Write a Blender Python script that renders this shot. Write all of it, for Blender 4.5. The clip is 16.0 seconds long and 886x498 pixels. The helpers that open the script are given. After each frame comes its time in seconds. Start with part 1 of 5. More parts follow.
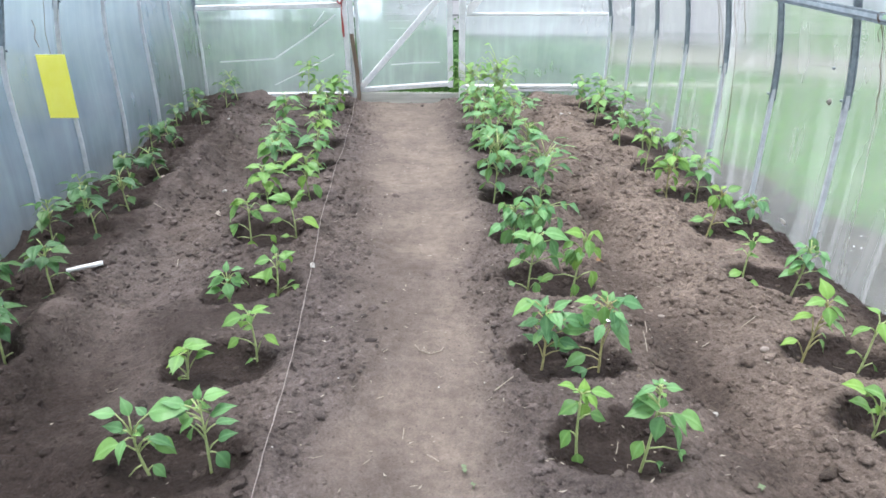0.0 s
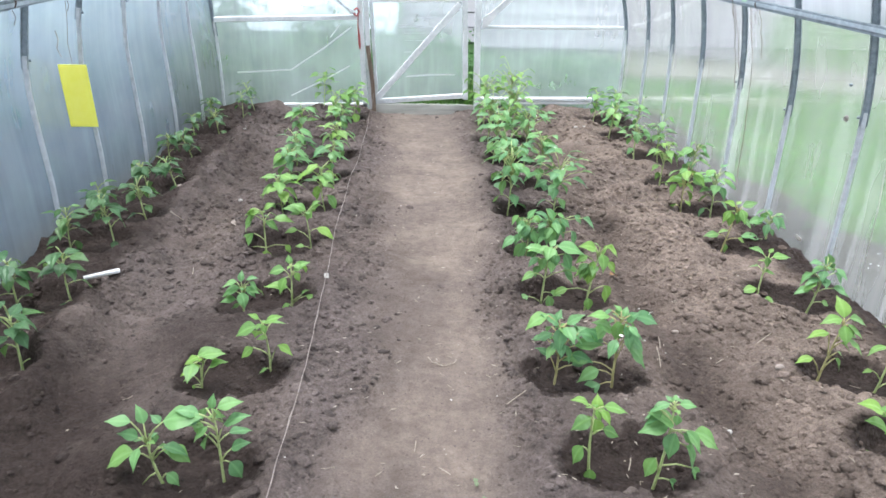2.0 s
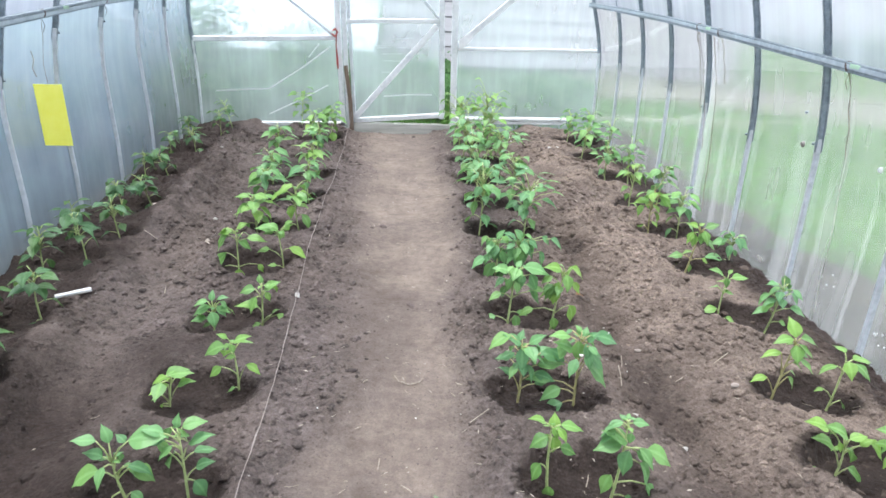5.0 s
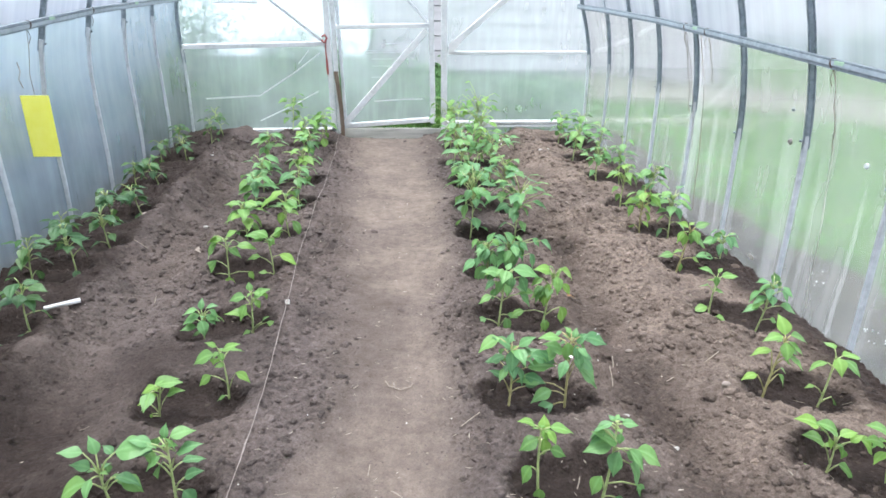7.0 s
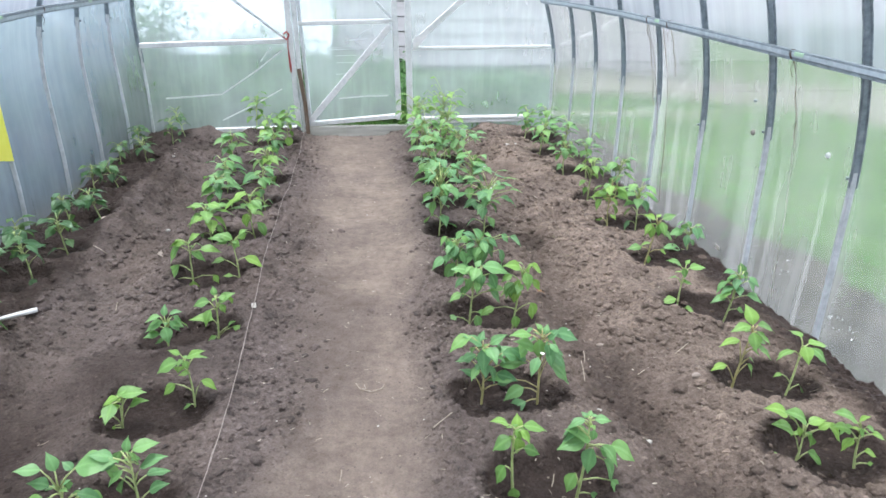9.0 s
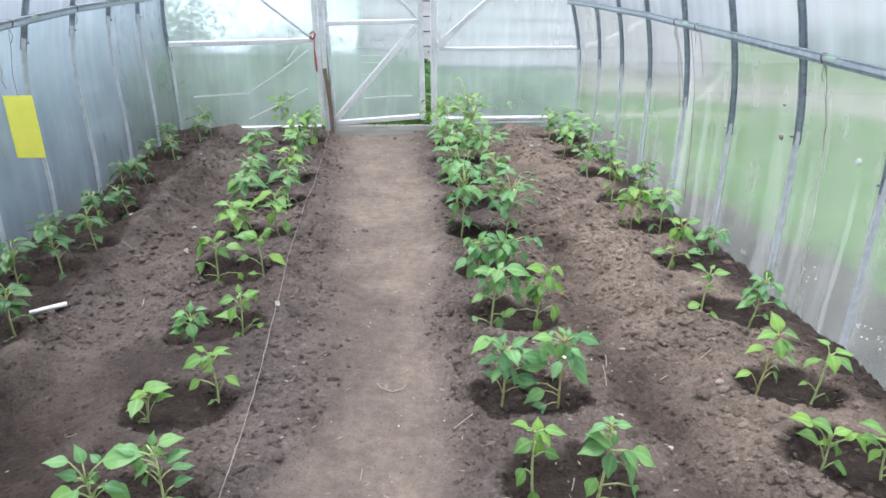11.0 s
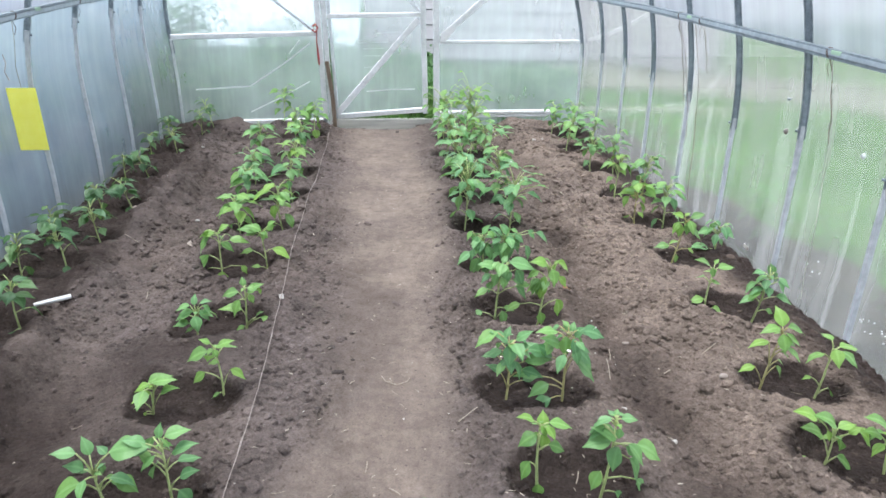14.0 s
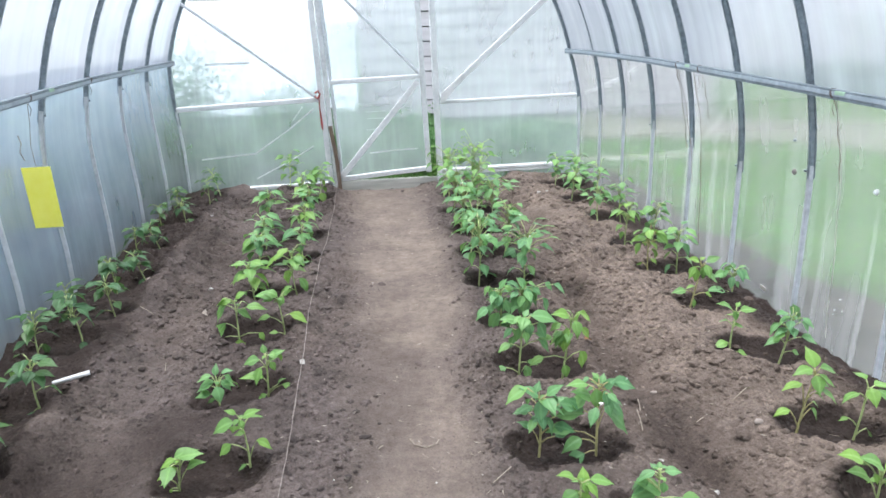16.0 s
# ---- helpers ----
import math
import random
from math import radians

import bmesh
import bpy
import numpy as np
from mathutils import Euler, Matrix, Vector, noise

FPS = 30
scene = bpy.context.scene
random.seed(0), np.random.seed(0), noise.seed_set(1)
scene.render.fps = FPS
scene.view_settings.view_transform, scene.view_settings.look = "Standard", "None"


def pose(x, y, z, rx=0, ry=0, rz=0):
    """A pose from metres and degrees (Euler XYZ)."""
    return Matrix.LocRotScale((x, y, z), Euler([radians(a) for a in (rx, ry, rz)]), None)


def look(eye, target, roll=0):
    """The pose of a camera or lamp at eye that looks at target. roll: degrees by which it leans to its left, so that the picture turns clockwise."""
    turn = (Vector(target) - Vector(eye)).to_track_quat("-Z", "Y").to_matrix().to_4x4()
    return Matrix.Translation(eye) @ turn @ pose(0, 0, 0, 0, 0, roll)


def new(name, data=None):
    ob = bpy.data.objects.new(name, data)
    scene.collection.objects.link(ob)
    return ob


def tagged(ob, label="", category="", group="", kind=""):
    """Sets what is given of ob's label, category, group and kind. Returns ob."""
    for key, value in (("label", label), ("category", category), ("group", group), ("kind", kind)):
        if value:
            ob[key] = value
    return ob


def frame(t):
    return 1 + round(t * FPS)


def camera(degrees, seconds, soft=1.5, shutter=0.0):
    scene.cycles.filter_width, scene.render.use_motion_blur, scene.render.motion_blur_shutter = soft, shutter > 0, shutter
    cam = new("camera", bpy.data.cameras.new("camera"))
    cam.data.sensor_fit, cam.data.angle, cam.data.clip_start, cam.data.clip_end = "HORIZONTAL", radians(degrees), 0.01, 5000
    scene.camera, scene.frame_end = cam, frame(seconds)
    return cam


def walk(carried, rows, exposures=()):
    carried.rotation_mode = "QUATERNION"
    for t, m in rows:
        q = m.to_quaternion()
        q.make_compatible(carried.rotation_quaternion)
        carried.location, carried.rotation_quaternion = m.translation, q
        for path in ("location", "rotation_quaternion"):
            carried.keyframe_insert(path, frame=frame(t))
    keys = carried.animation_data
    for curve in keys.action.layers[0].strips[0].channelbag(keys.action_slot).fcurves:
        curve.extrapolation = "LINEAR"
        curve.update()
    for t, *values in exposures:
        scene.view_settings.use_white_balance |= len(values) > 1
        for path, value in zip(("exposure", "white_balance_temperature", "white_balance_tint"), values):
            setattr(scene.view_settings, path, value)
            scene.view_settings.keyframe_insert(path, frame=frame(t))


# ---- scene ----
cam = camera(65.4, 16.0, soft=1.6)
PATH = [
    (0, (-0.082, 0.685, 1.12), (0.057, 2.501, 0.293), 1.3),
    (0.5, (-0.085, 0.694, 1.117), (0.089, 2.503, 0.283), 2.1),
    (1, (-0.089, 0.695, 1.124), (0.065, 2.524, 0.329), 2.4),
    (1.5, (-0.091, 0.69, 1.13), (0.029, 2.528, 0.352), 1.9),
    (2, (-0.089, 0.682, 1.128), (0.016, 2.512, 0.328), 1.6),
    (2.5, (-0.088, 0.678, 1.125), (0.027, 2.504, 0.317), 1.8),
    (3, (-0.087, 0.679, 1.121), (0.053, 2.497, 0.3), 1.9),
    (3.5, (-0.089, 0.67, 1.116), (0.071, 2.483, 0.286), 2.8),
    (4, (-0.071, 0.646, 1.145), (0.104, 2.482, 0.373), 1.7),
    (4.2, (-0.061, 0.642, 1.15), (0.105, 2.49, 0.404), 1.8),
    (6.3, (-0.031, 0.639, 1.184), (0.126, 2.474, 0.402), 2.8),
    (6.5, (-0.025, 0.644, 1.162), (0.13, 2.485, 0.396), 2.2),
    (7, (-0.017, 0.64, 1.166), (0.146, 2.488, 0.419), 1.4),
    (7.5, (-0.013, 0.637, 1.17), (0.163, 2.498, 0.456), 1.4),
    (8, (-0.012, 0.636, 1.172), (0.185, 2.501, 0.477), 0.8),
    (8.5, (-0.006, 0.665, 1.164), (0.209, 2.517, 0.441), 0.1),
    (9, (-0.009, 0.667, 1.164), (0.24, 2.502, 0.407), 1.0),
    (9.2, (-0.01, 0.668, 1.165), (0.247, 2.5, 0.406), 1.4),
    (11.5, (-0.015, 0.664, 1.171), (0.153, 2.507, 0.412), 0.8),
    (12, (-0.019, 0.663, 1.17), (0.135, 2.506, 0.411), 0.7),
    (12.5, (-0.027, 0.662, 1.163), (0.119, 2.503, 0.397), 1.3),
    (13, (-0.024, 0.659, 1.166), (0.146, 2.495, 0.391), 1.4),
    (13.5, (-0.026, 0.655, 1.16), (0.165, 2.49, 0.388), 1.6),
    (14, (-0.027, 0.665, 1.17), (0.159, 2.499, 0.395), 1.3),
    (14.5, (-0.024, 0.656, 1.172), (0.123, 2.511, 0.439), 1.7),
    (15, (-0.04, 0.669, 1.188), (0.047, 2.553, 0.522), 1.0),
    (15.5, (-0.078, 0.686, 1.185), (0.022, 2.579, 0.547), 0.4),
    (16, (-0.088, 0.677, 1.174), (0.102, 2.568, 0.549), -1.6),
]
walk(cam, [(t, look(eye, target, roll)) for t, eye, target, roll in PATH],
     exposures=[(0.0, 1.20), (4.0, 1.25), (7.0, 1.26), (8.0, 1.24), (8.5, 1.16), (9.2, 1.10), (12.0, 1.05), (13.0, 1.07), (14.0, 1.08), (15.0, 1.00), (16.0, 1.06)])

# ---- light: an overcast sky ----
world = bpy.data.worlds.new("sky")
scene.world = world
world.use_nodes = True
wn, wl = world.node_tree.nodes, world.node_tree.links
sky = wn.new("ShaderNodeTexSky")
sky.sky_type = "NISHITA"
sky.sun_disc = False
sky.sun_elevation, sky.sun_rotation = radians(77), radians(297)
sky.air_density, sky.dust_density, sky.ozone_density = 1.0, 3.0, 1.2
wn["Background"].inputs["Strength"].default_value = 0.15
cloud = wn.new("ShaderNodeMix")
cloud.data_type = "RGBA"
cloud.inputs[0].default_value, cloud.inputs[7].default_value = 0.6, (9.0, 9.3, 10.2, 1)
wl.new(sky.outputs[0], cloud.inputs[6])
wl.new(cloud.outputs[2], wn["Background"].inputs["Color"])
sun_data = bpy.data.lights.new("sun", "SUN")
sun_data.energy, sun_data.angle, sun_data.color = 2.2, radians(45), (0.97, 0.98, 1.0)
sun = new("sun", sun_data)
sun.matrix_world = look((-1.0, 0.5, 5.0), (0.0, 0.0, 0.0))

# ---- small tools ----


def part(name, bm, material, parent, label=""):
    """Links a bmesh as one mesh object under a thing or a part."""
    me = bpy.data.meshes.new(name)
    bm.to_mesh(me)
    bm.free()
    me.materials.append(material)
    ob = new(name, me)
    ob.parent = parent
    if label:
        ob["label"] = label
    return ob


def smooth(ob):
    ob.data.polygons.foreach_set("use_smooth", [True] * len(ob.data.polygons))
    return ob


def thing(name, label, category, group="", kind="", at=(0, 0, 0)):
    e = new(name)
    e.location = at
    e.empty_display_size = 0.05
    return tagged(e, label, category, group, kind)


def mesh_of(name, verts, faces, material, parent=None):
    me = bpy.data.meshes.new(name)
    me.from_pydata([tuple(v) for v in verts], [], [tuple(f) for f in faces])
    me.materials.append(material)
    ob = new(name, me)
    ob.parent = parent
    return ob


def box(bm, lo, hi, bevel=0.0):
    c = [(a + b) / 2 for a, b in zip(lo, hi)]
    s = [max(abs(b - a), 1e-4) for a, b in zip(lo, hi)]
    made = bmesh.ops.create_cube(bm, size=1, matrix=Matrix.Translation(c) @ Matrix.Diagonal((*s, 1)))
    if bevel:
        edges = list({e for v in made["verts"] for e in v.link_edges})
        bmesh.ops.bevel(bm, geom=edges, offset=bevel, segments=1, affect="EDGES")


def sweep(bm, pts, profile, side):
    """A closed profile of (across, out) drawn along a line of points; side is the direction of 'across'."""
    pts = [Vector(p) for p in pts]
    rings = []
    for i, p in enumerate(pts):
        d = (pts[min(i + 1, len(pts) - 1)] - pts[max(i - 1, 0)]).normalized()
        a = Vector(side) - d * d.dot(Vector(side))
        a.normalize()
        o = d.cross(a)
        rings.append([bm.verts.new(p + a * u + o * v) for u, v in profile])
    n = len(profile)
    for r, q in zip(rings, rings[1:]):
        for k in range(n):
            bm.faces.new((r[k], r[(k + 1) % n], q[(k + 1) % n], q[k]))
    bm.faces.new(rings[0][::-1])
    bm.faces.new(rings[-1])


def tube(bm, pts, radii, sides=6):
    pts = [Vector(p) for p in pts]
    rings = []
    for i, p in enumerate(pts):
        d = (pts[min(i + 1, len(pts) - 1)] - pts[max(i - 1, 0)]).normalized()
        a = d.orthogonal().normalized() if abs(d.z) > 0.9 else d.cross(Vector((0, 0, 1))).normalized()
        b = d.cross(a)
        r = radii[i] if isinstance(radii, (list, tuple)) else radii
        rings.append([bm.verts.new(p + (a * math.cos(k * math.tau / sides) + b * math.sin(k * math.tau / sides)) * r)
                      for k in range(sides)])
    for r, q in zip(rings, rings[1:]):
        for k in range(sides):
            bm.faces.new((r[k], r[(k + 1) % sides], q[(k + 1) % sides], q[k]))
    bm.faces.new(rings[0][::-1])
    bm.faces.new(rings[-1])


def bar(bm, a, b, wide, deep, bevel=0.004):
    """A straight bar in the plane of the end wall, from a to b, given by x and z at a depth y."""
    h, d, c = wide / 2, deep / 2, bevel
    sweep(bm, [a, b], [(-d, -h + c), (-d + c, -h), (d - c, -h), (d, -h + c), (d, h - c), (d - c, h), (-d + c, h), (-d, h - c)], (0, 1, 0))


TABLES = {}


def fbm(x, y, seed, octaves, base):
    """Smooth value noise over arrays, from about -1 to 1."""
    total, amp, norm = np.zeros_like(x), 1.0, 0.0
    for o in range(octaves):
        f = base * 2 ** o
        table = TABLES.setdefault((seed, o), None)
        if table is None:
            table = TABLES[seed, o] = np.random.RandomState(seed * 31 + o).uniform(-1, 1, (256, 256))
        u, v = x * f + 37.3 * (o + 1), y * f + 11.7 * (o + 1)
        iu, iv = np.floor(u).astype(int), np.floor(v).astype(int)
        fu, fv = u - iu, v - iv
        fu, fv = fu * fu * (3 - 2 * fu), fv * fv * (3 - 2 * fv)
        g = lambda a, b: table[(iu + a) % 256, (iv + b) % 256]
        total += amp * ((g(0, 0) * (1 - fu) + g(1, 0) * fu) * (1 - fv) + (g(0, 1) * (1 - fu) + g(1, 1) * fu) * fv)
        norm += amp
        amp *= 0.55
    return total / norm


# ---- materials ----


class Nodes:
    """A node material under construction."""

    def __init__(self, name):
        self.mat = bpy.data.materials.new(name)
        self.mat.use_nodes = True
        self.tree = self.mat.node_tree
        self.bsdf = self.tree.nodes["Principled BSDF"]
        self.out = self.tree.nodes["Material Output"]
        self.coord = self.tree.nodes.new("ShaderNodeTexCoord")

    def node(self, kind, **values):
        n = self.tree.nodes.new(kind)
        for k, v in values.items():
            n.inputs[k.replace("_", " ")].default_value = v
        return n

    def link(self, a, b):
        self.tree.links.new(a, b)

    def noise(self, scale, detail=4.0, rough=0.6, stretch=(1, 1, 1)):
        m = self.node("ShaderNodeMapping", Scale=stretch)
        self.link(self.coord.outputs["Object"], m.inputs["Vector"])
        n = self.node("ShaderNodeTexNoise", Scale=scale, Detail=detail, Roughness=rough)
        self.link(m.outputs[0], n.inputs["Vector"])
        return n.outputs["Fac"]

    def ramp(self, fac, *stops):
        r = self.tree.nodes.new("ShaderNodeValToRGB")
        while len(r.color_ramp.elements) < len(stops):
            r.color_ramp.elements.new(0.5)
        for e, (p, c) in zip(r.color_ramp.elements, stops):
            e.position, e.color = p, (*c, 1) if isinstance(c, tuple) else (c, c, c, 1)
        self.link(fac, r.inputs["Fac"])
        return r.outputs["Color"]

    def mix(self, fac, a, b, kind="MIX"):
        m = self.tree.nodes.new("ShaderNodeMix")
        m.data_type, m.blend_type = "RGBA", kind
        for s, v in ((m.inputs["Factor"], fac), (m.inputs["A"], a), (m.inputs["B"], b)):
            pass
        for idx, v in ((0, fac), (6, a), (7, b)):
            if isinstance(v, (int, float)):
                m.inputs[idx].default_value = v
            elif isinstance(v, tuple):
                m.inputs[idx].default_value = (*v, 1)
            else:
                self.link(v, m.inputs[idx])
        return m.outputs[2]

    def bump(self, fac, strength, distance=0.01, normal=None):
        b = self.node("ShaderNodeBump", Strength=strength, Distance=distance)
        self.link(fac, b.inputs["Height"])
        if normal is not None:
            self.link(normal, b.inputs["Normal"])
        return b.outputs["Normal"]

    def mix_shader(self, fac, a, b):
        m = self.tree.nodes.new("ShaderNodeMixShader")
        if isinstance(fac, (int, float)):
            m.inputs[0].default_value = fac
        else:
            self.link(fac, m.inputs[0])
        self.link(a, m.inputs[1])
        self.link(b, m.inputs[2])
        return m.outputs[0]

    def done(self, color=None, rough=0.6, metal=0.0, normal=None, spec=0.5):
        if color is not None:
            if isinstance(color, tuple):
                self.bsdf.inputs["Base Color"].default_value = (*color, 1)
            else:
                self.link(color, self.bsdf.inputs["Base Color"])
        if isinstance(rough, (int, float)):
            self.bsdf.inputs["Roughness"].default_value = rough
        else:
            self.link(rough, self.bsdf.inputs["Roughness"])
        self.bsdf.inputs["Metallic"].default_value = metal
        self.bsdf.inputs["Specular IOR Level"].default_value = spec
        if normal is not None:
            self.link(normal, self.bsdf.inputs["Normal"])
        return self.mat


def simple(name, dark, light, scale=30.0, rough=0.6, metal=0.0, relief=0.2, stretch=(1, 1, 1), spec=0.5):
    n = Nodes(name)
    fine, coarse = n.noise(scale, 6, 0.65, stretch), n.noise(scale / 7, 3, 0.5, stretch)
    c = n.mix(n.ramp(coarse, (0.35, 0.0), (0.65, 1.0)), n.ramp(fine, (0.3, dark), (0.7, light)),
              n.ramp(fine, (0.3, tuple(v * 0.75 for v in dark)), (0.7, tuple(v * 0.9 for v in light))))
    return n.done(c, rough, metal, n.bump(fine, relief, 0.002), spec)


def soil_material(name, loose=False):
    """Garden soil; loose: each crumb has a tone of its own."""
    n = Nodes(name)
    attrs = []
    for word in ("damp", "trod", "warm"):
        a = n.node("ShaderNodeAttribute")
        a.attribute_name = word
        attrs.append(a.outputs["Fac"])
    damp, trod, warmth = attrs
    fine, mid, wide = n.noise(200, 6, 0.8), n.noise(48, 8, 0.78), n.noise(4.5, 6, 0.62)
    cool = n.ramp(mid, (0.28, (0.0645, 0.0522, 0.0488)), (0.5, (0.1070, 0.0866, 0.0800)), (0.74, (0.1560, 0.1284, 0.1190)))
    warm = n.ramp(mid, (0.28, (0.1010, 0.0795, 0.0650)), (0.5, (0.1800, 0.1400, 0.1165)), (0.74, (0.2620, 0.2110, 0.1810)))
    bed = n.mix(warmth, cool, warm)
    bed = n.mix(1.0, bed, n.ramp(wide, (0.34, 0.70), (0.62, 1.10)), "MULTIPLY")
    stain = n.ramp(n.noise(5.5, 7, 0.68), (0.34, 0.72), (0.66, 1.10))
    packed = n.ramp(n.noise(26, 9, 0.72), (0.28, (0.1485, 0.1182, 0.0985)), (0.5, (0.2089, 0.1684, 0.1416)), (0.72, (0.2695, 0.2216, 0.1889)))
    dry = n.mix(trod, bed, n.mix(1.0, packed, stain, "MULTIPLY"))
    # Dark tone for watered soil, and for the shade painted on the left.
    wet_dark = n.ramp(mid, (0.3, (0.0185, 0.0134, 0.0114)), (0.7, (0.050, 0.0368, 0.0320)))
    c = n.mix(damp, dry, wet_dark)
    if loose:
        geo = n.node("ShaderNodeNewGeometry")
        c = n.mix(1.0, c, n.ramp(geo.outputs["Random Per Island"], (0.0, 0.70), (0.5, 0.95), (1.0, 1.34)), "MULTIPLY")
    c = n.mix(n.ramp(trod, (0.2, 0.58), (0.8, 0.36)), c, n.ramp(fine, (0.32, 0.26), (0.68, 0.78)), "OVERLAY")
    cell = n.node("ShaderNodeTexVoronoi", Scale=95.0, Randomness=1.0)
    n.link(n.coord.outputs["Object"], cell.inputs["Vector"])
    crumb = n.ramp(cell.outputs["Distance"], (0.0, 1.0), (0.75, 0.0))
    rough = n.ramp(damp, (0.0, 0.95), (1.0, 0.75))
    return n.done(c, rough, 0.0, n.bump(fine, 0.7, 0.003, n.bump(crumb, 0.65, 0.005, n.bump(mid, 0.6, 0.008))), 0.12)


def sheet_material(name, stretch, veil, tint, flutes=0.4, blots=0.3, runs=0.0, gain=0.9, sharp=0.22, pass_on=0.93, blur=0.24):
    """Twin-wall polycarbonate: hazy, fluted, dusty; the outside shows soft through it."""
    n = Nodes(name)
    t = n.tree
    flute, streak, blot = n.noise(1, 2, 0.5, stretch), n.noise(1, 3, 0.55, tuple(v * 0.12 for v in stretch)), n.noise(1.7, 4, 0.6)
    soft = n.node("ShaderNodeBsdfRefraction", Color=(pass_on, pass_on * 1.02, pass_on * 1.02, 1), Roughness=blur, IOR=1.12)
    clear = n.node("ShaderNodeBsdfTransparent", Color=(pass_on, pass_on * 1.02, pass_on * 1.02, 1))
    haze = n.node("ShaderNodeBsdfTranslucent", Color=(*tint, 1))
    dust = n.node("ShaderNodeBsdfDiffuse", Color=(0.45, 0.45, 0.45, 1), Roughness=1.0)
    gloss = n.node("ShaderNodeBsdfGlossy", Color=(1, 1, 1, 1), Roughness=0.06)
    relief = n.bump(flute, 0.005, 0.002)
    for s in (soft, gloss):
        n.link(relief, s.inputs["Normal"])
    through_it = n.mix_shader(sharp, soft.outputs[0], clear.outputs[0])
    veiled = n.mix_shader(0.22, haze.outputs[0], dust.outputs[0])
    a = n.node("ShaderNodeMath")
    a.operation = "MULTIPLY_ADD"
    n.link(streak, a.inputs[0])
    a.inputs[1].default_value, a.inputs[2].default_value = gain, veil - gain / 2
    b = n.node("ShaderNodeMath")
    b.operation = "MULTIPLY_ADD"
    n.link(blot, b.inputs[0])
    b.inputs[1].default_value = blots
    n.link(a.outputs[0], b.inputs[2])
    c = n.node("ShaderNodeMath")
    c.operation = "MULTIPLY_ADD"
    c.use_clamp = True
    n.link(flute, c.inputs[0])
    c.inputs[1].default_value = flutes
    n.link(b.outputs[0], c.inputs[2])
    thin = n.noise(1, 2, 0.5, (stretch[0] * 0.6, stretch[1] * 0.13, stretch[2] * 1.3))
    lime = n.mix(1.0, n.ramp(thin, (0.47, 0.0), (0.72, runs)), n.ramp(n.noise(1.3, 2, 0.5), (0.36, 0.15), (0.54, 1.0)), "MULTIPLY")
    body = n.mix_shader(lime, n.mix_shader(c.outputs[0], through_it, veiled), n.mix_shader(0.35, haze.outputs[0], dust.outputs[0]))
    fres = n.node("ShaderNodeFresnel", IOR=1.55)
    n.link(n.mix_shader(fres.outputs[0], body, gloss.outputs[0]), n.out.inputs["Surface"])
    t.nodes.remove(n.bsdf)
    return n.mat


def film_material():
    n = Nodes("outer_skin")
    clear = n.node("ShaderNodeBsdfTransparent", Color=(0.97, 0.98, 0.98, 1))
    gloss = n.node("ShaderNodeBsdfGlossy", Roughness=0.1)
    n.link(n.mix_shader(0.04, clear.outputs[0], gloss.outputs[0]), n.out.inputs["Surface"])
    n.tree.nodes.remove(n.bsdf)
    return n.mat


def leaf_material(name, dark, light):
    """A pepper leaf: each with a tone of its own between yellow-green and blue-green, paler along the veins, with a waxy sheen."""
    n = Nodes(name)
    info = n.node("ShaderNodeObjectInfo")
    fine, coarse = n.noise(5, 3, 0.5), n.noise(1.6, 2, 0.5)
    c = n.mix(n.ramp(coarse, (0.30, 0.0), (0.70, 1.0)), dark, light)
    own = n.ramp(info.outputs["Random"], (0.0, (0.62, 0.72, 0.82)), (0.35, (0.86, 0.92, 0.98)), (0.7, (1.02, 1.02, 0.94)), (1.0, (1.22, 1.12, 0.82)))
    c = n.mix(1.0, c, own, "MULTIPLY")
    rib = n.node("ShaderNodeAttribute")
    rib.attribute_name = "rib"
    c = n.mix(n.ramp(rib.outputs["Fac"], (0.0, 0.0), (1.0, 0.26)), c, tuple(min(1, v * 1.6 + 0.02) for v in light))
    n.done(c, 0.38, 0.0, n.bump(rib.outputs["Fac"], 0.25, 0.03, n.bump(fine, 0.08, 0.03)), 0.42)
    back = n.node("ShaderNodeBsdfTranslucent")
    n.link(n.mix(0.4, c, (0.22, 0.38, 0.08)), back.inputs["Color"])
    n.link(n.mix_shader(0.28, n.bsdf.outputs[0], back.outputs[0]), n.out.inputs["Surface"])
    return n.mat


SOIL = soil_material("soil")
CRUMB = soil_material("loose_soil", True)


def clod_material():
    n = Nodes("clod")
    geo = n.node("ShaderNodeNewGeometry")
    fine = n.noise(160, 5, 0.7)
    own = n.ramp(geo.outputs["Random Per Island"], (0.0, (0.080, 0.066, 0.058)), (0.7, (0.116, 0.096, 0.085)), (1.0, (0.160, 0.133, 0.117)))
    damp = n.node("ShaderNodeAttribute")
    damp.attribute_name = "damp"
    own = n.mix(damp.outputs["Fac"], own, (0.026, 0.0195, 0.0175))
    c = n.mix(0.6, own, n.ramp(fine, (0.3, 0.25), (0.7, 0.8)), "OVERLAY")
    return n.done(c, 0.95, 0.0, n.bump(fine, 0.6, 0.004), 0.1)


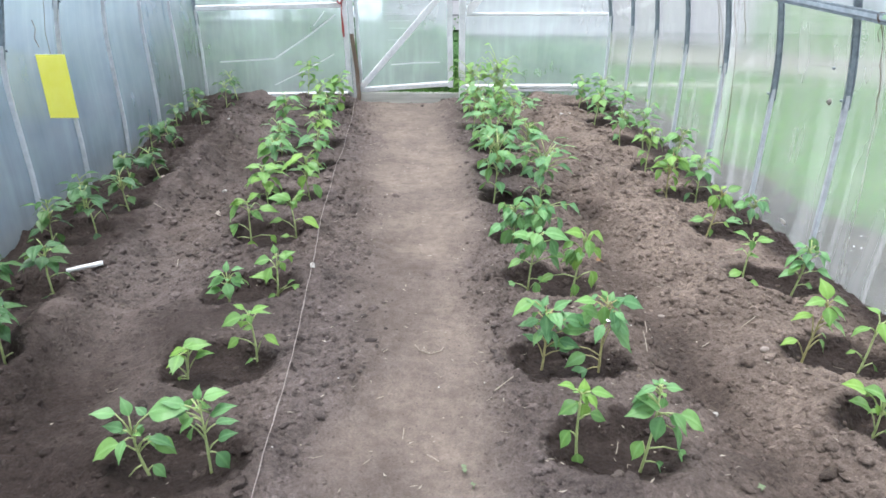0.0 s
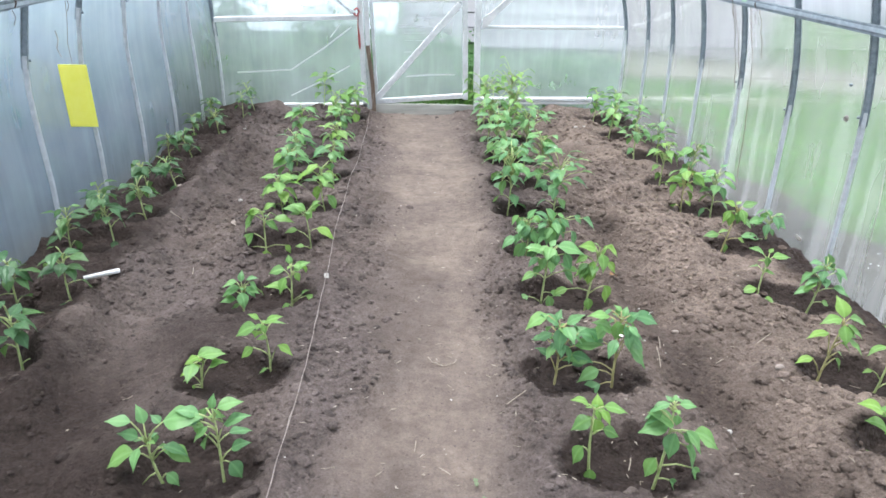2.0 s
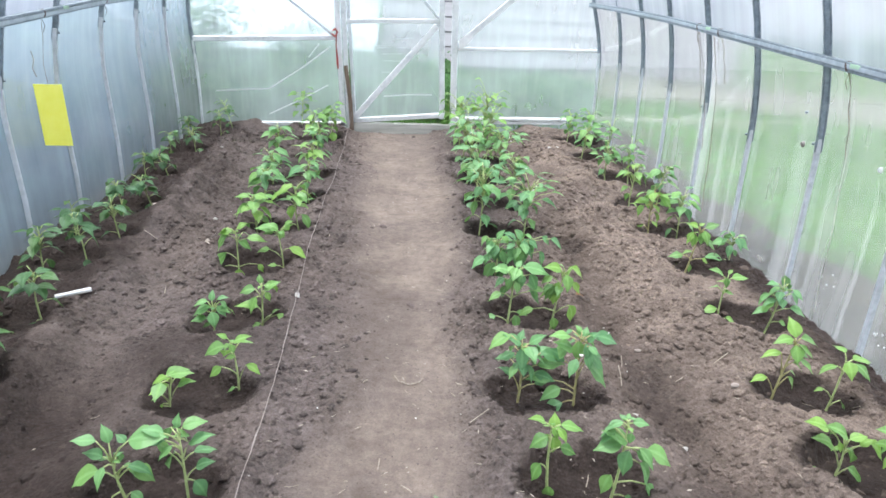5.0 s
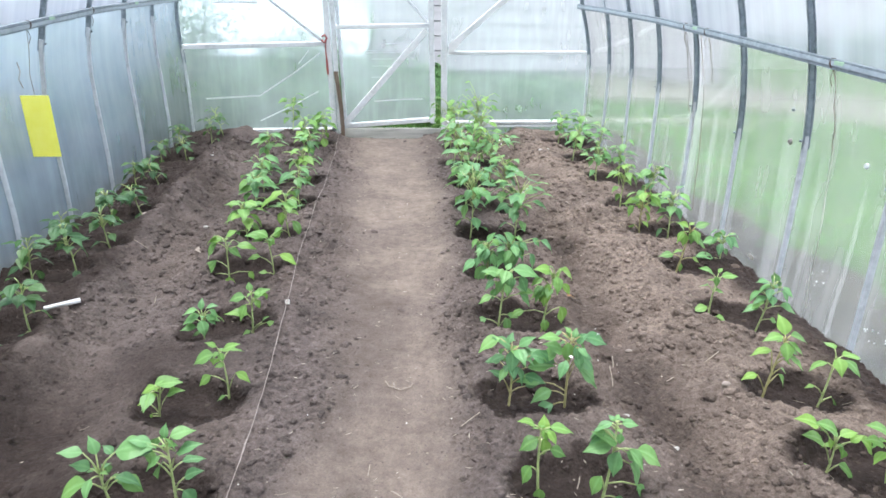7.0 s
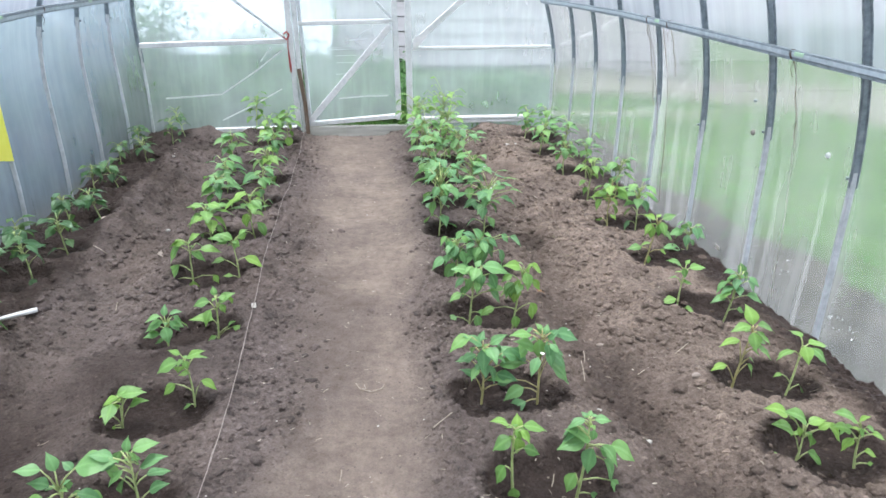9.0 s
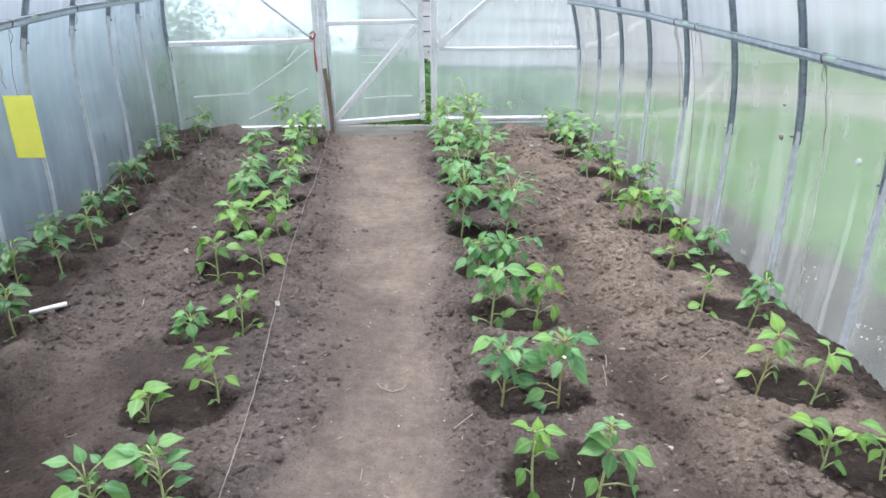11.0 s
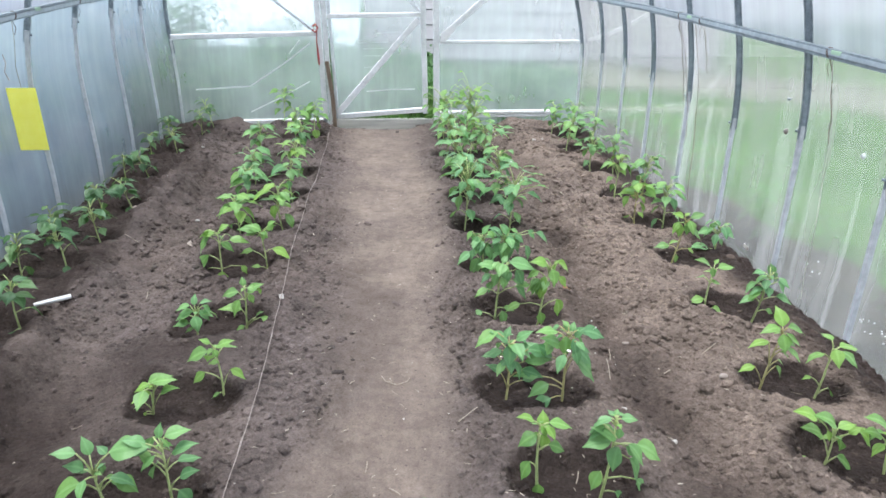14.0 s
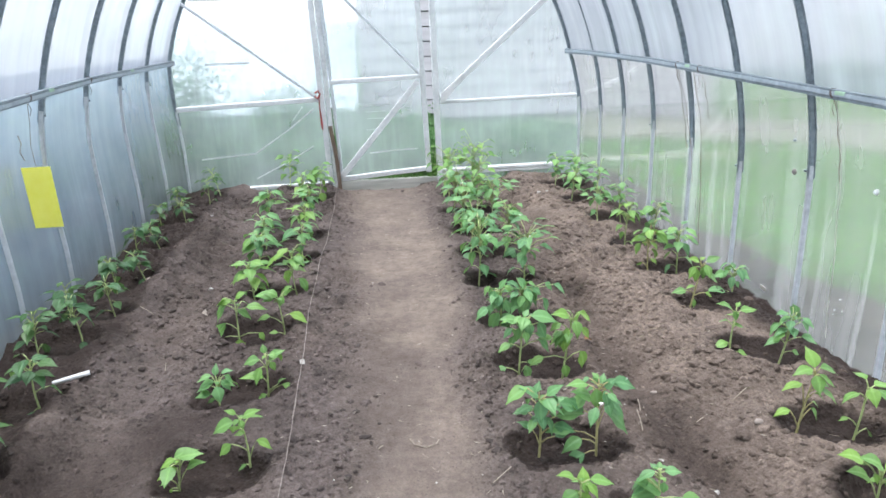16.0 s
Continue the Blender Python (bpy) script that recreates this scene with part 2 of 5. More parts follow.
CLOD = clod_material()
SHEET_SIDE = sheet_material("polycarbonate_side", (0.4, 75, 0.8), 0.11, (0.765, 0.90, 0.955), 0.05, 0.55, 0.12, 0.22)
SHEET_RIGHT = sheet_material("polycarbonate_streaked", (0.4, 60, 0.5), 0.0, (0.74, 0.72, 0.70), 0.0, 0.50, 0.36, 0.3)
SHEET_ROOF = sheet_material("polycarbonate_roof", (0.4, 75, 0.8), 0.30, (0.66, 0.70, 0.78), 0.05, 0.35, 0.3, 0.3, 0.22, 0.38)
SHEET_END = sheet_material("polycarbonate_end", (40, 0.4, 2.2), 0.06, (0.86, 0.97, 1.0), 0.04, 0.55, 0.15, 0.25, 0.03, 0.99, 0.24)
SKIN = film_material()
ZINC_DARK = simple("weathered_zinc", (0.150, 0.185, 0.215), (0.29, 0.34, 0.38), 40, 0.5, 0.35, 0.15)
ZINC_LEG = simple("leg_zinc", (0.46, 0.49, 0.525), (0.62, 0.65, 0.685), 40, 0.5, 0.1, 0.1)
ZINC_BLUE = simple("blued_zinc", (0.34, 0.41, 0.47), (0.50, 0.57, 0.62), 40, 0.5, 0.2, 0.1)
ZINC = simple("bright_zinc", (0.58, 0.62, 0.65), (0.76, 0.79, 0.81), 40, 0.42, 0.45, 0.1)
ZINC_WHITE = simple("pale_zinc", (0.72, 0.74, 0.75), (0.86, 0.87, 0.87), 50, 0.45, 0.15, 0.1)
LEAF_LIGHT = leaf_material("leaf_young", (0.158, 0.315, 0.072), (0.240, 0.425, 0.118))
LEAF_MID = leaf_material("leaf_green", (0.136, 0.300, 0.105), (0.215, 0.410, 0.158))
LEAF_DARK = leaf_material("leaf_deep", (0.132, 0.300, 0.110), (0.205, 0.402, 0.160))
# Darker copy of the leaf green: the left wall's shade put into the colour.
LEAF_SHADE = leaf_material("leaf_shaded", (0.054, 0.134, 0.050), (0.096, 0.204, 0.080))
DRY_LEAF = simple("dry_leaf", (0.16, 0.075, 0.03), (0.34, 0.19, 0.08), 60, 0.85, 0, 0.4)
PALE_LEAF = simple("bleached_leaf", (0.20, 0.165, 0.135), (0.34, 0.29, 0.245), 60, 0.85, 0, 0.4)
PEBBLE = simple("pebble_stone", (0.20, 0.165, 0.14), (0.32, 0.27, 0.235), 90, 0.8, 0, 0.3)
WEED = simple("weed_leaf", (0.10, 0.15, 0.07), (0.17, 0.23, 0.12), 60, 0.6, 0, 0.2)
STEM = simple("stem", (0.33, 0.42, 0.16), (0.50, 0.58, 0.26), 120, 0.55, 0, 0.2)
STEM_PALE = simple("stem_woody", (0.36, 0.33, 0.13), (0.50, 0.46, 0.22), 120, 0.6, 0, 0.3)


def card_material():
    n = Nodes("yellow_card")
    c = n.ramp(n.noise(20, 4, 0.6), (0.3, (0.90, 0.88, 0.24)), (0.7, (0.94, 0.93, 0.32)))
    n.done(c, 0.35)
    back = n.node("ShaderNodeBsdfTranslucent")
    n.link(c, back.inputs["Color"])
    n.link(n.mix_shader(0.6, n.bsdf.outputs[0], back.outputs[0]), n.out.inputs["Surface"])
    return n.mat


def crease_material():
    n = Nodes("creased_sheet")
    n.done(n.ramp(n.noise(60, 4, 0.6), (0.3, 0.62), (0.7, 0.90)), 0.5)
    back = n.node("ShaderNodeBsdfTranslucent", Color=(0.75, 0.78, 0.78, 1))
    n.link(n.mix_shader(0.6, n.bsdf.outputs[0], back.outputs[0]), n.out.inputs["Surface"])
    return n.mat


def pale_film_material():
    """Hard water and painted reflections: a thin white film, uneven, as thick as the attribute says."""
    n = Nodes("pale_film")
    film = n.node("ShaderNodeAttribute")
    film.attribute_name = "film"
    uneven = n.ramp(n.noise(1, 4, 0.6, (0.4, 30, 4)), (0.28, 0.5), (0.68, 1.0))
    haze = n.node("ShaderNodeBsdfTranslucent", Color=(0.92, 0.92, 0.91, 1))
    clear = n.node("ShaderNodeBsdfTransparent", Color=(1, 1, 1, 1))
    n.link(n.mix_shader(n.mix(1.0, film.outputs["Fac"], uneven, "MULTIPLY"), clear.outputs[0], haze.outputs[0]), n.out.inputs["Surface"])
    n.tree.nodes.remove(n.bsdf)
    return n.mat


PALE_FILM = pale_film_material()
CREASE = crease_material()
YELLOW = card_material()
TWINE = simple("twine", (0.15, 0.122, 0.108), (0.34, 0.295, 0.27), 300, 0.9, 0, 0.5)
CORD = simple("old_cord", (0.16, 0.13, 0.10), (0.30, 0.25, 0.19), 200, 0.9, 0, 0.5)
WHITE = simple("white_plastic", (0.74, 0.74, 0.74), (0.86, 0.86, 0.85), 60, 0.4, 0, 0.1)
RED = simple("red_cord", (0.30, 0.045, 0.045), (0.44, 0.08, 0.075), 80, 0.7, 0, 0.3)
RUST = simple("rusty_wire", (0.07, 0.05, 0.045), (0.15, 0.10, 0.08), 200, 0.8, 0.2, 0.4)
RUST_GREY = simple("dull_washer", (0.20, 0.18, 0.17), (0.34, 0.31, 0.29), 120, 0.7, 0.2, 0.3)
GREEN_TAPE = simple("green_tape", (0.36, 0.56, 0.40), (0.48, 0.68, 0.50), 40, 0.5, 0, 0.1)
STAKE = simple("old_wood", (0.13, 0.09, 0.06), (0.27, 0.20, 0.15), 60, 0.85, 0, 0.6, (1, 1, 0.1))
BOARD = simple("grey_board", (0.42, 0.42, 0.37), (0.62, 0.61, 0.55), 40, 0.85, 0, 0.5, (0.1, 1, 1))
LOG = simple("house_board", (0.55, 0.515, 0.54), (0.71, 0.67, 0.70), 12, 0.85, 0, 0.4, (0.1, 1, 1))
LIME = simple("pale_sheeting", (0.36, 0.42, 0.46), (0.52, 0.58, 0.62), 5, 0.9, 0, 0.3)
ROOF = simple("roof_slate", (0.20, 0.20, 0.21), (0.34, 0.34, 0.35), 8, 0.8, 0, 0.4)
CHAFF = simple("chaff", (0.20, 0.17, 0.135), (0.46, 0.41, 0.34), 14, 0.85, 0, 0.3)
STRAW = simple("straw", (0.22, 0.185, 0.145), (0.37, 0.32, 0.26), 150, 0.8, 0, 0.4)
LAWN = simple("lawn", (0.039, 0.096, 0.031), (0.088, 0.168, 0.062), 2.2, 0.95, 0, 0.6, spec=0.1)
YARD = simple("yard", (0.12, 0.125, 0.13), (0.20, 0.205, 0.215), 6, 0.95, 0, 0.4, spec=0.1)
FENCE = simple("fence_paint", (0.118, 0.195, 0.272), (0.225, 0.328, 0.425), 14, 0.8, 0, 0.4, (1, 0.35, 1))
PALE_WALL = simple("pale_render", (0.46, 0.53, 0.60), (0.60, 0.67, 0.74), 9, 0.9, 0, 0.3)
PLOT = simple("dug_plot", (0.15, 0.155, 0.125), (0.27, 0.27, 0.235), 5, 0.95, 0, 0.6, spec=0.1)
TRACK = simple("sandy_track", (0.24, 0.25, 0.20), (0.36, 0.36, 0.30), 5, 0.95, 0, 0.4, spec=0.1)
BARE = simple("bare_soil", (0.030, 0.034, 0.030), (0.105, 0.102, 0.086), 4.5, 0.95, 0, 0.6, spec=0.1)
SHRUB = simple("shrub_leaf", (0.042, 0.135, 0.030), (0.088, 0.230, 0.055), 4, 0.6, 0, 0.1)
SHELL = simple("shell_scrap", (0.34, 0.32, 0.29), (0.52, 0.50, 0.46), 80, 0.8, 0, 0.2)
BARK = simple("bark", (0.08, 0.06, 0.045), (0.18, 0.14, 0.11), 40, 0.9, 0, 0.6)
PETAL = simple("petal", (0.80, 0.80, 0.74), (0.90, 0.90, 0.85), 60, 0.6, 0, 0.05)
GRASS = simple("grass_blade", (0.07, 0.20, 0.03), (0.14, 0.32, 0.05), 20, 0.6, 0, 0.1)

# ---- the greenhouse's shell ----
FAR, NEAR = 6.0, -1.0
SPRING, RISE, HALF = 0.495, 1.72, 1.545
PURLIN_Z = 0.935
PALE_BANDS = ((4.08, 0.090, 0.98, 0.28), (4.62, 0.045, 0.60, 0.16), (4.82, 0.030, 0.50, 0.12), (3.84, 0.040, 0.72, 0.16), (3.71, 0.022, 0.60, 0.12), (3.20, 0.060, 0.74, 0.12), (2.98, 0.018, 0.64, 0.12), (2.73, 0.016, 0.60, 0.18), (2.25, 0.030, 0.60, 0.10))


def wall_x(side, y, z):
    """Where the shell stands, inside face: straight legs, then a flattened round arch."""
    k = (z - SPRING) / RISE
    x = HALF * math.sqrt(max(0.0, 1 - k * k)) if k > 0 else HALF
    fade = max(0.0, min(1.0, (PURLIN_Z - z) / 0.4))
    back = max(0.0, min(1.0, (y - 3.2) / 2.8))
    rear = max(0.0, min(1.0, (y - 5.55) / 0.45))
    high = max(0.0, min(1.0, (z - 0.2) / 0.4))
    if side < 0:
        x += fade * (0.02 - 0.08 * back) + 0.020 * high * (1 - 0.5 * rear)
    else:
        x += fade * 0.012 - 0.03 * rear * (1 - fade) + (0.019 - 0.004 * high) * (1 - rear)
    return side * x


def seam_z(side, y):
    """Height of the purlin, which sags a little towards the near end; side sheets and roof meet behind it."""
    return PURLIN_Z + 0.008 - (0.030 if side < 0 else 0.022) * max(0, 4.4 - y)


def arch_points(y_left, y_right, lift=0.0, steps=30):
    """The arch from the left spring over the ridge to the right one."""
    pts = []
    for i in range(2 * steps + 1):
        a = math.pi * (1 - i / (2 * steps))
        z = SPRING + RISE * math.sin(a)
        s = -1 if i < steps else 1
        f = i / (2 * steps)
        x = wall_x(s, y_left + (y_right - y_left) * f, z) if i not in (steps,) else 0.0
        k = 1 - lift / HALF
        pts.append((x * k, y_left + (y_right - y_left) * f, SPRING + (z - SPRING) * k))
    return pts


def side_sheet(name, side, y0, y1, parent):
    """One bent sheet of the side wall, 6 mm thick, its outer skin clear."""
    shares, ys = [0.0, 0.34, 0.58, 0.70, 0.81, 0.91, 1.0], [y0 + (y1 - y0) * i / 4 for i in range(5)]
    bm = bmesh.new()
    levels = lambda y: [-0.10 + (seam_z(side, y) + 0.004 + 0.10) * k for k in shares]
    grid = [[[bm.verts.new((wall_x(side, y, z) + side * (0.004 + t), y, z)) for z in levels(y)] for y in ys] for t in (0, 0.006)]
    for layer in (0, 1):
        for i in range(4):
            for j in range(len(shares) - 1):
                q = [grid[layer][i][j], grid[layer][i + 1][j], grid[layer][i + 1][j + 1], grid[layer][i][j + 1]]
                f = bm.faces.new(q if (side < 0) == (layer == 0) else q[::-1])
                f.material_index = layer
    for j in range(len(shares) - 1):
        for i in (0, 4):
            rim = [bm.verts.new(v.co) for v in (grid[0][i][j], grid[0][i][j + 1], grid[1][i][j + 1], grid[1][i][j])]
            bm.faces.new(rim).material_index = 1
    ob = part(name, bm, SHEET_SIDE if side < 0 else SHEET_RIGHT, parent)
    ob.data.materials.append(SKIN)
    ob.visible_shadow = False
    return smooth(ob)


def roof_sheet():
    steps, ys = 14, [NEAR + (FAR - NEAR) * i / 7 for i in range(8)]
    a_of = lambda side, y: math.asin((seam_z(side, y) - SPRING) / RISE)
    bm = bmesh.new()
    layers = []
    for t in (0.004, 0.010):
        rows = []
        for y in ys:
            row = []
            for i in range(2 * steps + 1):
                a = (math.pi - a_of(-1, y)) + (math.pi / 2 - math.pi + a_of(-1, y)) * i / steps if i < steps else math.pi / 2 + (a_of(1, y) - math.pi / 2) * (i - steps) / steps
                z = SPRING + RISE * math.sin(a)
                x = 0.0 if i == steps else wall_x(-1 if i < steps else 1, y, z)
                k = 1 + t / HALF
                row.append(bm.verts.new((x * k, y, SPRING + (z - SPRING) * k)))
            rows.append(row)
        layers.append(rows)
    for n, rows in enumerate(layers):
        for i in range(len(ys) - 1):
            for j in range(2 * steps):
                q = [rows[i][j], rows[i + 1][j], rows[i + 1][j + 1], rows[i][j + 1]]
                bm.faces.new(q if n == 0 else q[::-1]).material_index = n
    ob = part("ceiling", bm, SHEET_ROOF, None)
    ob.data.materials.append(SKIN)
    ob.visible_shadow = False
    return tagged(smooth(ob), "arched translucent polycarbonate greenhouse roof", "roof", kind="structure")


for side, name in ((-1, "wall_left"), (1, "wall_right")):
    w = thing(name, "hazy twin-wall polycarbonate greenhouse side wall", "wall", kind="structure")
    for y0, y1 in ((NEAR, 1.96), (1.961, 4.05), (4.051, FAR)):
        side_sheet("sheet", side, y0, y1, w)
roof_sheet()

# pale bands down the right wall's sheets, thickest along their middle: hard water, and reflections by the legs painted
# as film
for y, w, top, film in PALE_BANDS:
    verts, faces, thick = [], [], []
    for k in range(13):
        z = -0.06 + (top + 0.06) * k / 12
        for u in range(7):
            c = (u - 3) / 3
            yy = y + c * w + 0.008 * math.sin(7 * z + 3 * y)
            verts.append((wall_x(1, yy, z) + 0.0015, yy, z))
            thick.append(film * (1 - c * c) * min(1.0, (12 - k) / 4))
    for k in range(12):
        for u in range(6):
            a = k * 7 + u
            faces.append((a, a + 1, a + 8, a + 7))
    run = mesh_of("water_run", verts, faces, PALE_FILM, bpy.data.objects["wall_right"])
    run.data.attributes.new("film", "FLOAT", "POINT").data.foreach_set("value", thick)
    run["label"] = "pale band of hard water and painted reflection"
    run.visible_shadow = False
    smooth(run)

# ---- ribs and purlins ----
RIB = [(-0.017, 0.0), (-0.018, 0.003), (-0.011, 0.006), (-0.009, 0.020), (-0.006, 0.022), (0.006, 0.022), (0.009, 0.020), (0.011, 0.006), (0.018, 0.003), (0.017, 0.0)]
LEG = [(-0.013, 0.002), (-0.014, 0.004), (-0.011, 0.016), (-0.008, 0.018), (0.008, 0.018), (0.011, 0.016), (0.014, 0.004), (0.013, 0.002)]


def rib(y_left, y_right, joint0):
    e = thing("arch_rib", "grey galvanised arched steel rib on paler straight legs", "rib", "ribs of the greenhouse")
    bm = bmesh.new()
    ends = {-1: SPRING + joint0 * 0.6 + (0.28 if y_left > 3.6 else 0.16), 1: SPRING + joint0 - 0.01}
    pts = [p for p in arch_points(y_left, y_right) if p[2] > ends[-1 if p[0] < 0 else 1] + 0.02]
    pts = [(wall_x(-1, y_left, ends[-1]), y_left, ends[-1])] + pts + [(wall_x(1, y_right, ends[1]), y_right, ends[1])]
    sweep(bm, pts, [(-u * 0.72, -v) for u, v in RIB], (0, 1, 0))
    part("arch", bm, ZINC_DARK, e)
    for side, y in ((-1, y_left), (1, y_right)):
        bm = bmesh.new()
        joint = ends[side] - SPRING + 0.05
        zs = [-0.12, 0.2, SPRING - 0.02] + [SPRING + joint * k / 3 for k in (1, 2, 3)]
        sweep(bm, [(wall_x(side, y, z) - side * 0.003, y, z) for z in zs], [(side * u * (0.66 if side < 0 else 0.8), side * v) for u, v in LEG], (0, 1, 0))
        part("leg", bm, ZINC_LEG, e, "bright galvanised leg")
        bm = bmesh.new()
        x = wall_x(side, y, SPRING + joint - 0.02) - side * 0.031
        bmesh.ops.create_uvsphere(bm, u_segments=8, v_segments=5, radius=0.006, matrix=Matrix.Translation((x, y, SPRING + joint - 0.02)))
        smooth(part("bolt", bm, ZINC_DARK, e))
    return e


LEFT_Y = [6.0, 5.46, 4.94, 4.43, 3.92, 3.46, 2.97, 2.47, 1.97, 1.47, 0.97, 0.3, -0.4]
RIGHT_Y = [6.0, 5.53, 5.06, 4.58, 4.08, 3.59, 3.08, 2.59, 2.09, 1.6, 1.1, 0.4, -0.35]
for i, (a, b) in enumerate(zip(LEFT_Y, RIGHT_Y)):
    if i:
        rib(a, b, (0.09, 0.05, 0.08, 0.06, 0.04, 0.01)[i % 6])

for side in (-1, 1):
    e = thing("purlin", "grey galvanised channel purlin along the side wall", "purlin", "purlins")
    x = lambda y: wall_x(side, y, PURLIN_Z) - side * 0.040
    ys = [FAR - 0.02 - (FAR - NEAR) * i / 14 for i in range(15)]
    z_at = lambda y: seam_z(side, y)
    for name, prof, mat in (("channel", [(-0.010, -0.016), (0.012, -0.016), (0.012, -0.006), (-0.002, -0.005), (-0.002, 0.005), (0.012, 0.006), (0.012, 0.016), (-0.010, 0.016)], ZINC_DARK),
                            ("lip", [(0.000, -0.0045), (0.0135, -0.0045), (0.0135, 0.0095), (0.000, 0.0095)], ZINC_BLUE)):
        bm = bmesh.new()
        sweep(bm, [(x(y), y, z_at(y)) for y in ys], [(-side * u, v * side) for u, v in prof], (1, 0, 0))
        part(name, bm, mat, e)
    for y in ((3.93, 5.05) if side < 0 else (2.84, 3.98)):
        bm = bmesh.new()
        box(bm, (min(x(y) - 0.014, x(y) + 0.014), y - 0.028, z_at(y) - 0.002), (max(x(y) - 0.014, x(y) + 0.014), y + 0.028, z_at(y) + 0.015), 0.003)
        part("tape", bm, GREEN_TAPE, e, "scrap of pale green tape")
    for y in ((3.30, 3.718, 4.39, 5.93) if side < 0 else (4.10, 3.86, 2.88)):
        bm = bmesh.new()
        for k in range(2):
            ring = [(x(y) + 0.016 * math.cos(a), y + 0.006 * k + 0.010 * math.sin(a), z_at(y) + 0.018 * math.sin(a)) for a in [j * math.tau / 10 for j in range(11)]]
            tube(bm, ring, 0.0014, 5)
        tube(bm, [(x(y), y, z_at(y) - 0.02), (x(y) - side * 0.012, y - 0.01, z_at(y) - 0.045), (x(y) - side * 0.006, y - 0.02, z_at(y) - 0.07)], 0.0013, 5)
        part("wire_tie", bm, RUST, e, "rusty twisted wire tie")

# ---- the far end wall, its frame and door ----
Y = FAR - 0.02
end_wall = thing("wall_end", "hazy polycarbonate end wall on a pale steel frame", "wall", kind="structure")


def end_sheet(name, outline, parent, y=FAR + 0.004):
    bm = bmesh.new()
    front = [bm.verts.new((x, y, z)) for x, z in outline]
    back = [bm.verts.new((x, y + 0.006, z)) for x, z in outline]
    bm.faces.new(front).material_index = 0
    bm.faces.new(back[::-1]).material_index = 1
    n = len(outline)
    for i in range(n):
        bm.faces.new((front[i], back[i], back[(i + 1) % n], front[(i + 1) % n])).material_index = 1
    bmesh.ops.recalc_face_normals(bm, faces=bm.faces)
    ob = part(name, bm, SHEET_END, parent)
    ob.data.materials.append(SKIN)
    ob.visible_shadow = False
    return ob


left_edge = [(wall_x(-1, FAR, z) * 1.003, z) for z in (-0.08, 0.3, 0.5, 0.7, 0.9, 1.1, 1.3, 1.5, 1.7, 1.85)]
right_edge = [(wall_x(1, FAR, z) * 1.003, z) for z in (-0.08, 0.3, 0.5, 0.7, 0.9, 1.1, 1.3, 1.5, 1.7, 1.85)]
end_sheet("sheet", left_edge + [(-0.45, 1.85), (-0.37, -0.08)], end_wall)
end_sheet("sheet", [(0.44, -0.08)] + right_edge + [(0.40, 1.85)], end_wall)
end_sheet("transom_sheet", [(-0.45, 1.856)] + [(x * 0.98, z) for x, z in ((-0.95, 1.856), (-0.6, 2.05), (0, 2.2), (0.6, 2.05), (0.95, 1.856))] + [(0.40, 1.856)], end_wall)


def frame_bar(name, a, b, wide, deep, mat, parent, y=Y, label=""):
    bm = bmesh.new()
    bar(bm, (a[0], y, a[1]), (b[0], y, b[1]), wide, deep)
    return part(name, bm, mat, parent, label)


bm = bmesh.new()
sweep(bm, arch_points(FAR - 0.018, FAR - 0.018), [(-u, -v) for u, v in RIB], (0, 1, 0))
part("arch", bm, ZINC_DARK, end_wall, "grey end arch")
for side in (-1, 1):
    bm = bmesh.new()
    sweep(bm, [(wall_x(side, FAR, z) - side * 0.003, FAR - 0.018, z) for z in (-0.1, 0.3, 0.6)], [(side * u, side * v) for u, v in LEG], (0, 1, 0))
    part("leg", bm, ZINC, end_wall, "bright galvanised leg")
frame_bar("post", (-0.478, 1.86), (-0.405, -0.1), 0.040, 0.04, ZINC_WHITE, end_wall)
frame_bar("post", (-0.432, 1.86), (-0.362, -0.1), 0.036, 0.03, ZINC_WHITE, end_wall, Y + 0.006)
frame_bar("post", (0.402, 1.86), (0.440, -0.1), 0.046, 0.04, ZINC_WHITE, end_wall)
frame_bar("rail", (-1.485, 0.612), (-0.455, 0.650), 0.036, 0.03, ZINC_WHITE, end_wall, Y - 0.002)
frame_bar("rail", (0.455, 0.598), (1.512, 0.614), 0.024, 0.03, ZINC_WHITE, end_wall, Y - 0.002)
frame_bar("rail", (-1.30, 1.375), (-0.46, 1.375), 0.032, 0.03, ZINC, end_wall, Y - 0.002)
frame_bar("rail", (0.42, 1.40), (1.26, 1.40), 0.032, 0.03, ZINC, end_wall, Y - 0.002)
frame_bar("lintel", (-0.95, 1.853), (0.95, 1.853), 0.04, 0.03, ZINC, end_wall, Y - 0.002)
frame_bar("brace", (-1.36, 1.35), (-0.475, 0.672), 0.020, 0.012, ZINC, end_wall, Y - 0.020, "thin grey diagonal strap")
frame_bar("brace", (0.462, 0.635), (1.28, 1.345), 0.042, 0.02, ZINC_WHITE, end_wall, Y - 0.020)
frame_bar("sill", (-1.16, -0.002), (-0.40, 0.012), 0.030, 0.04, ZINC_WHITE, end_wall)
frame_bar("sill", (0.462, 0.074), (1.33, 0.084), 0.022, 0.05, ZINC_WHITE, end_wall)
frame_bar("sill", (0.462, 0.046), (1.33, 0.056), 0.020, 0.04, ZINC_WHITE, end_wall)
bm = bmesh.new()
q = [(0.452, 0.590), (0.500, 0.612), (0.560, 0.690), (0.520, 0.710), (0.462, 0.668)]
f, b = [bm.verts.new((x, Y - 0.034, z)) for x, z in q], [bm.verts.new((x, Y - 0.029, z)) for x, z in q]
bm.faces.new(f)
bm.faces.new(b[::-1])
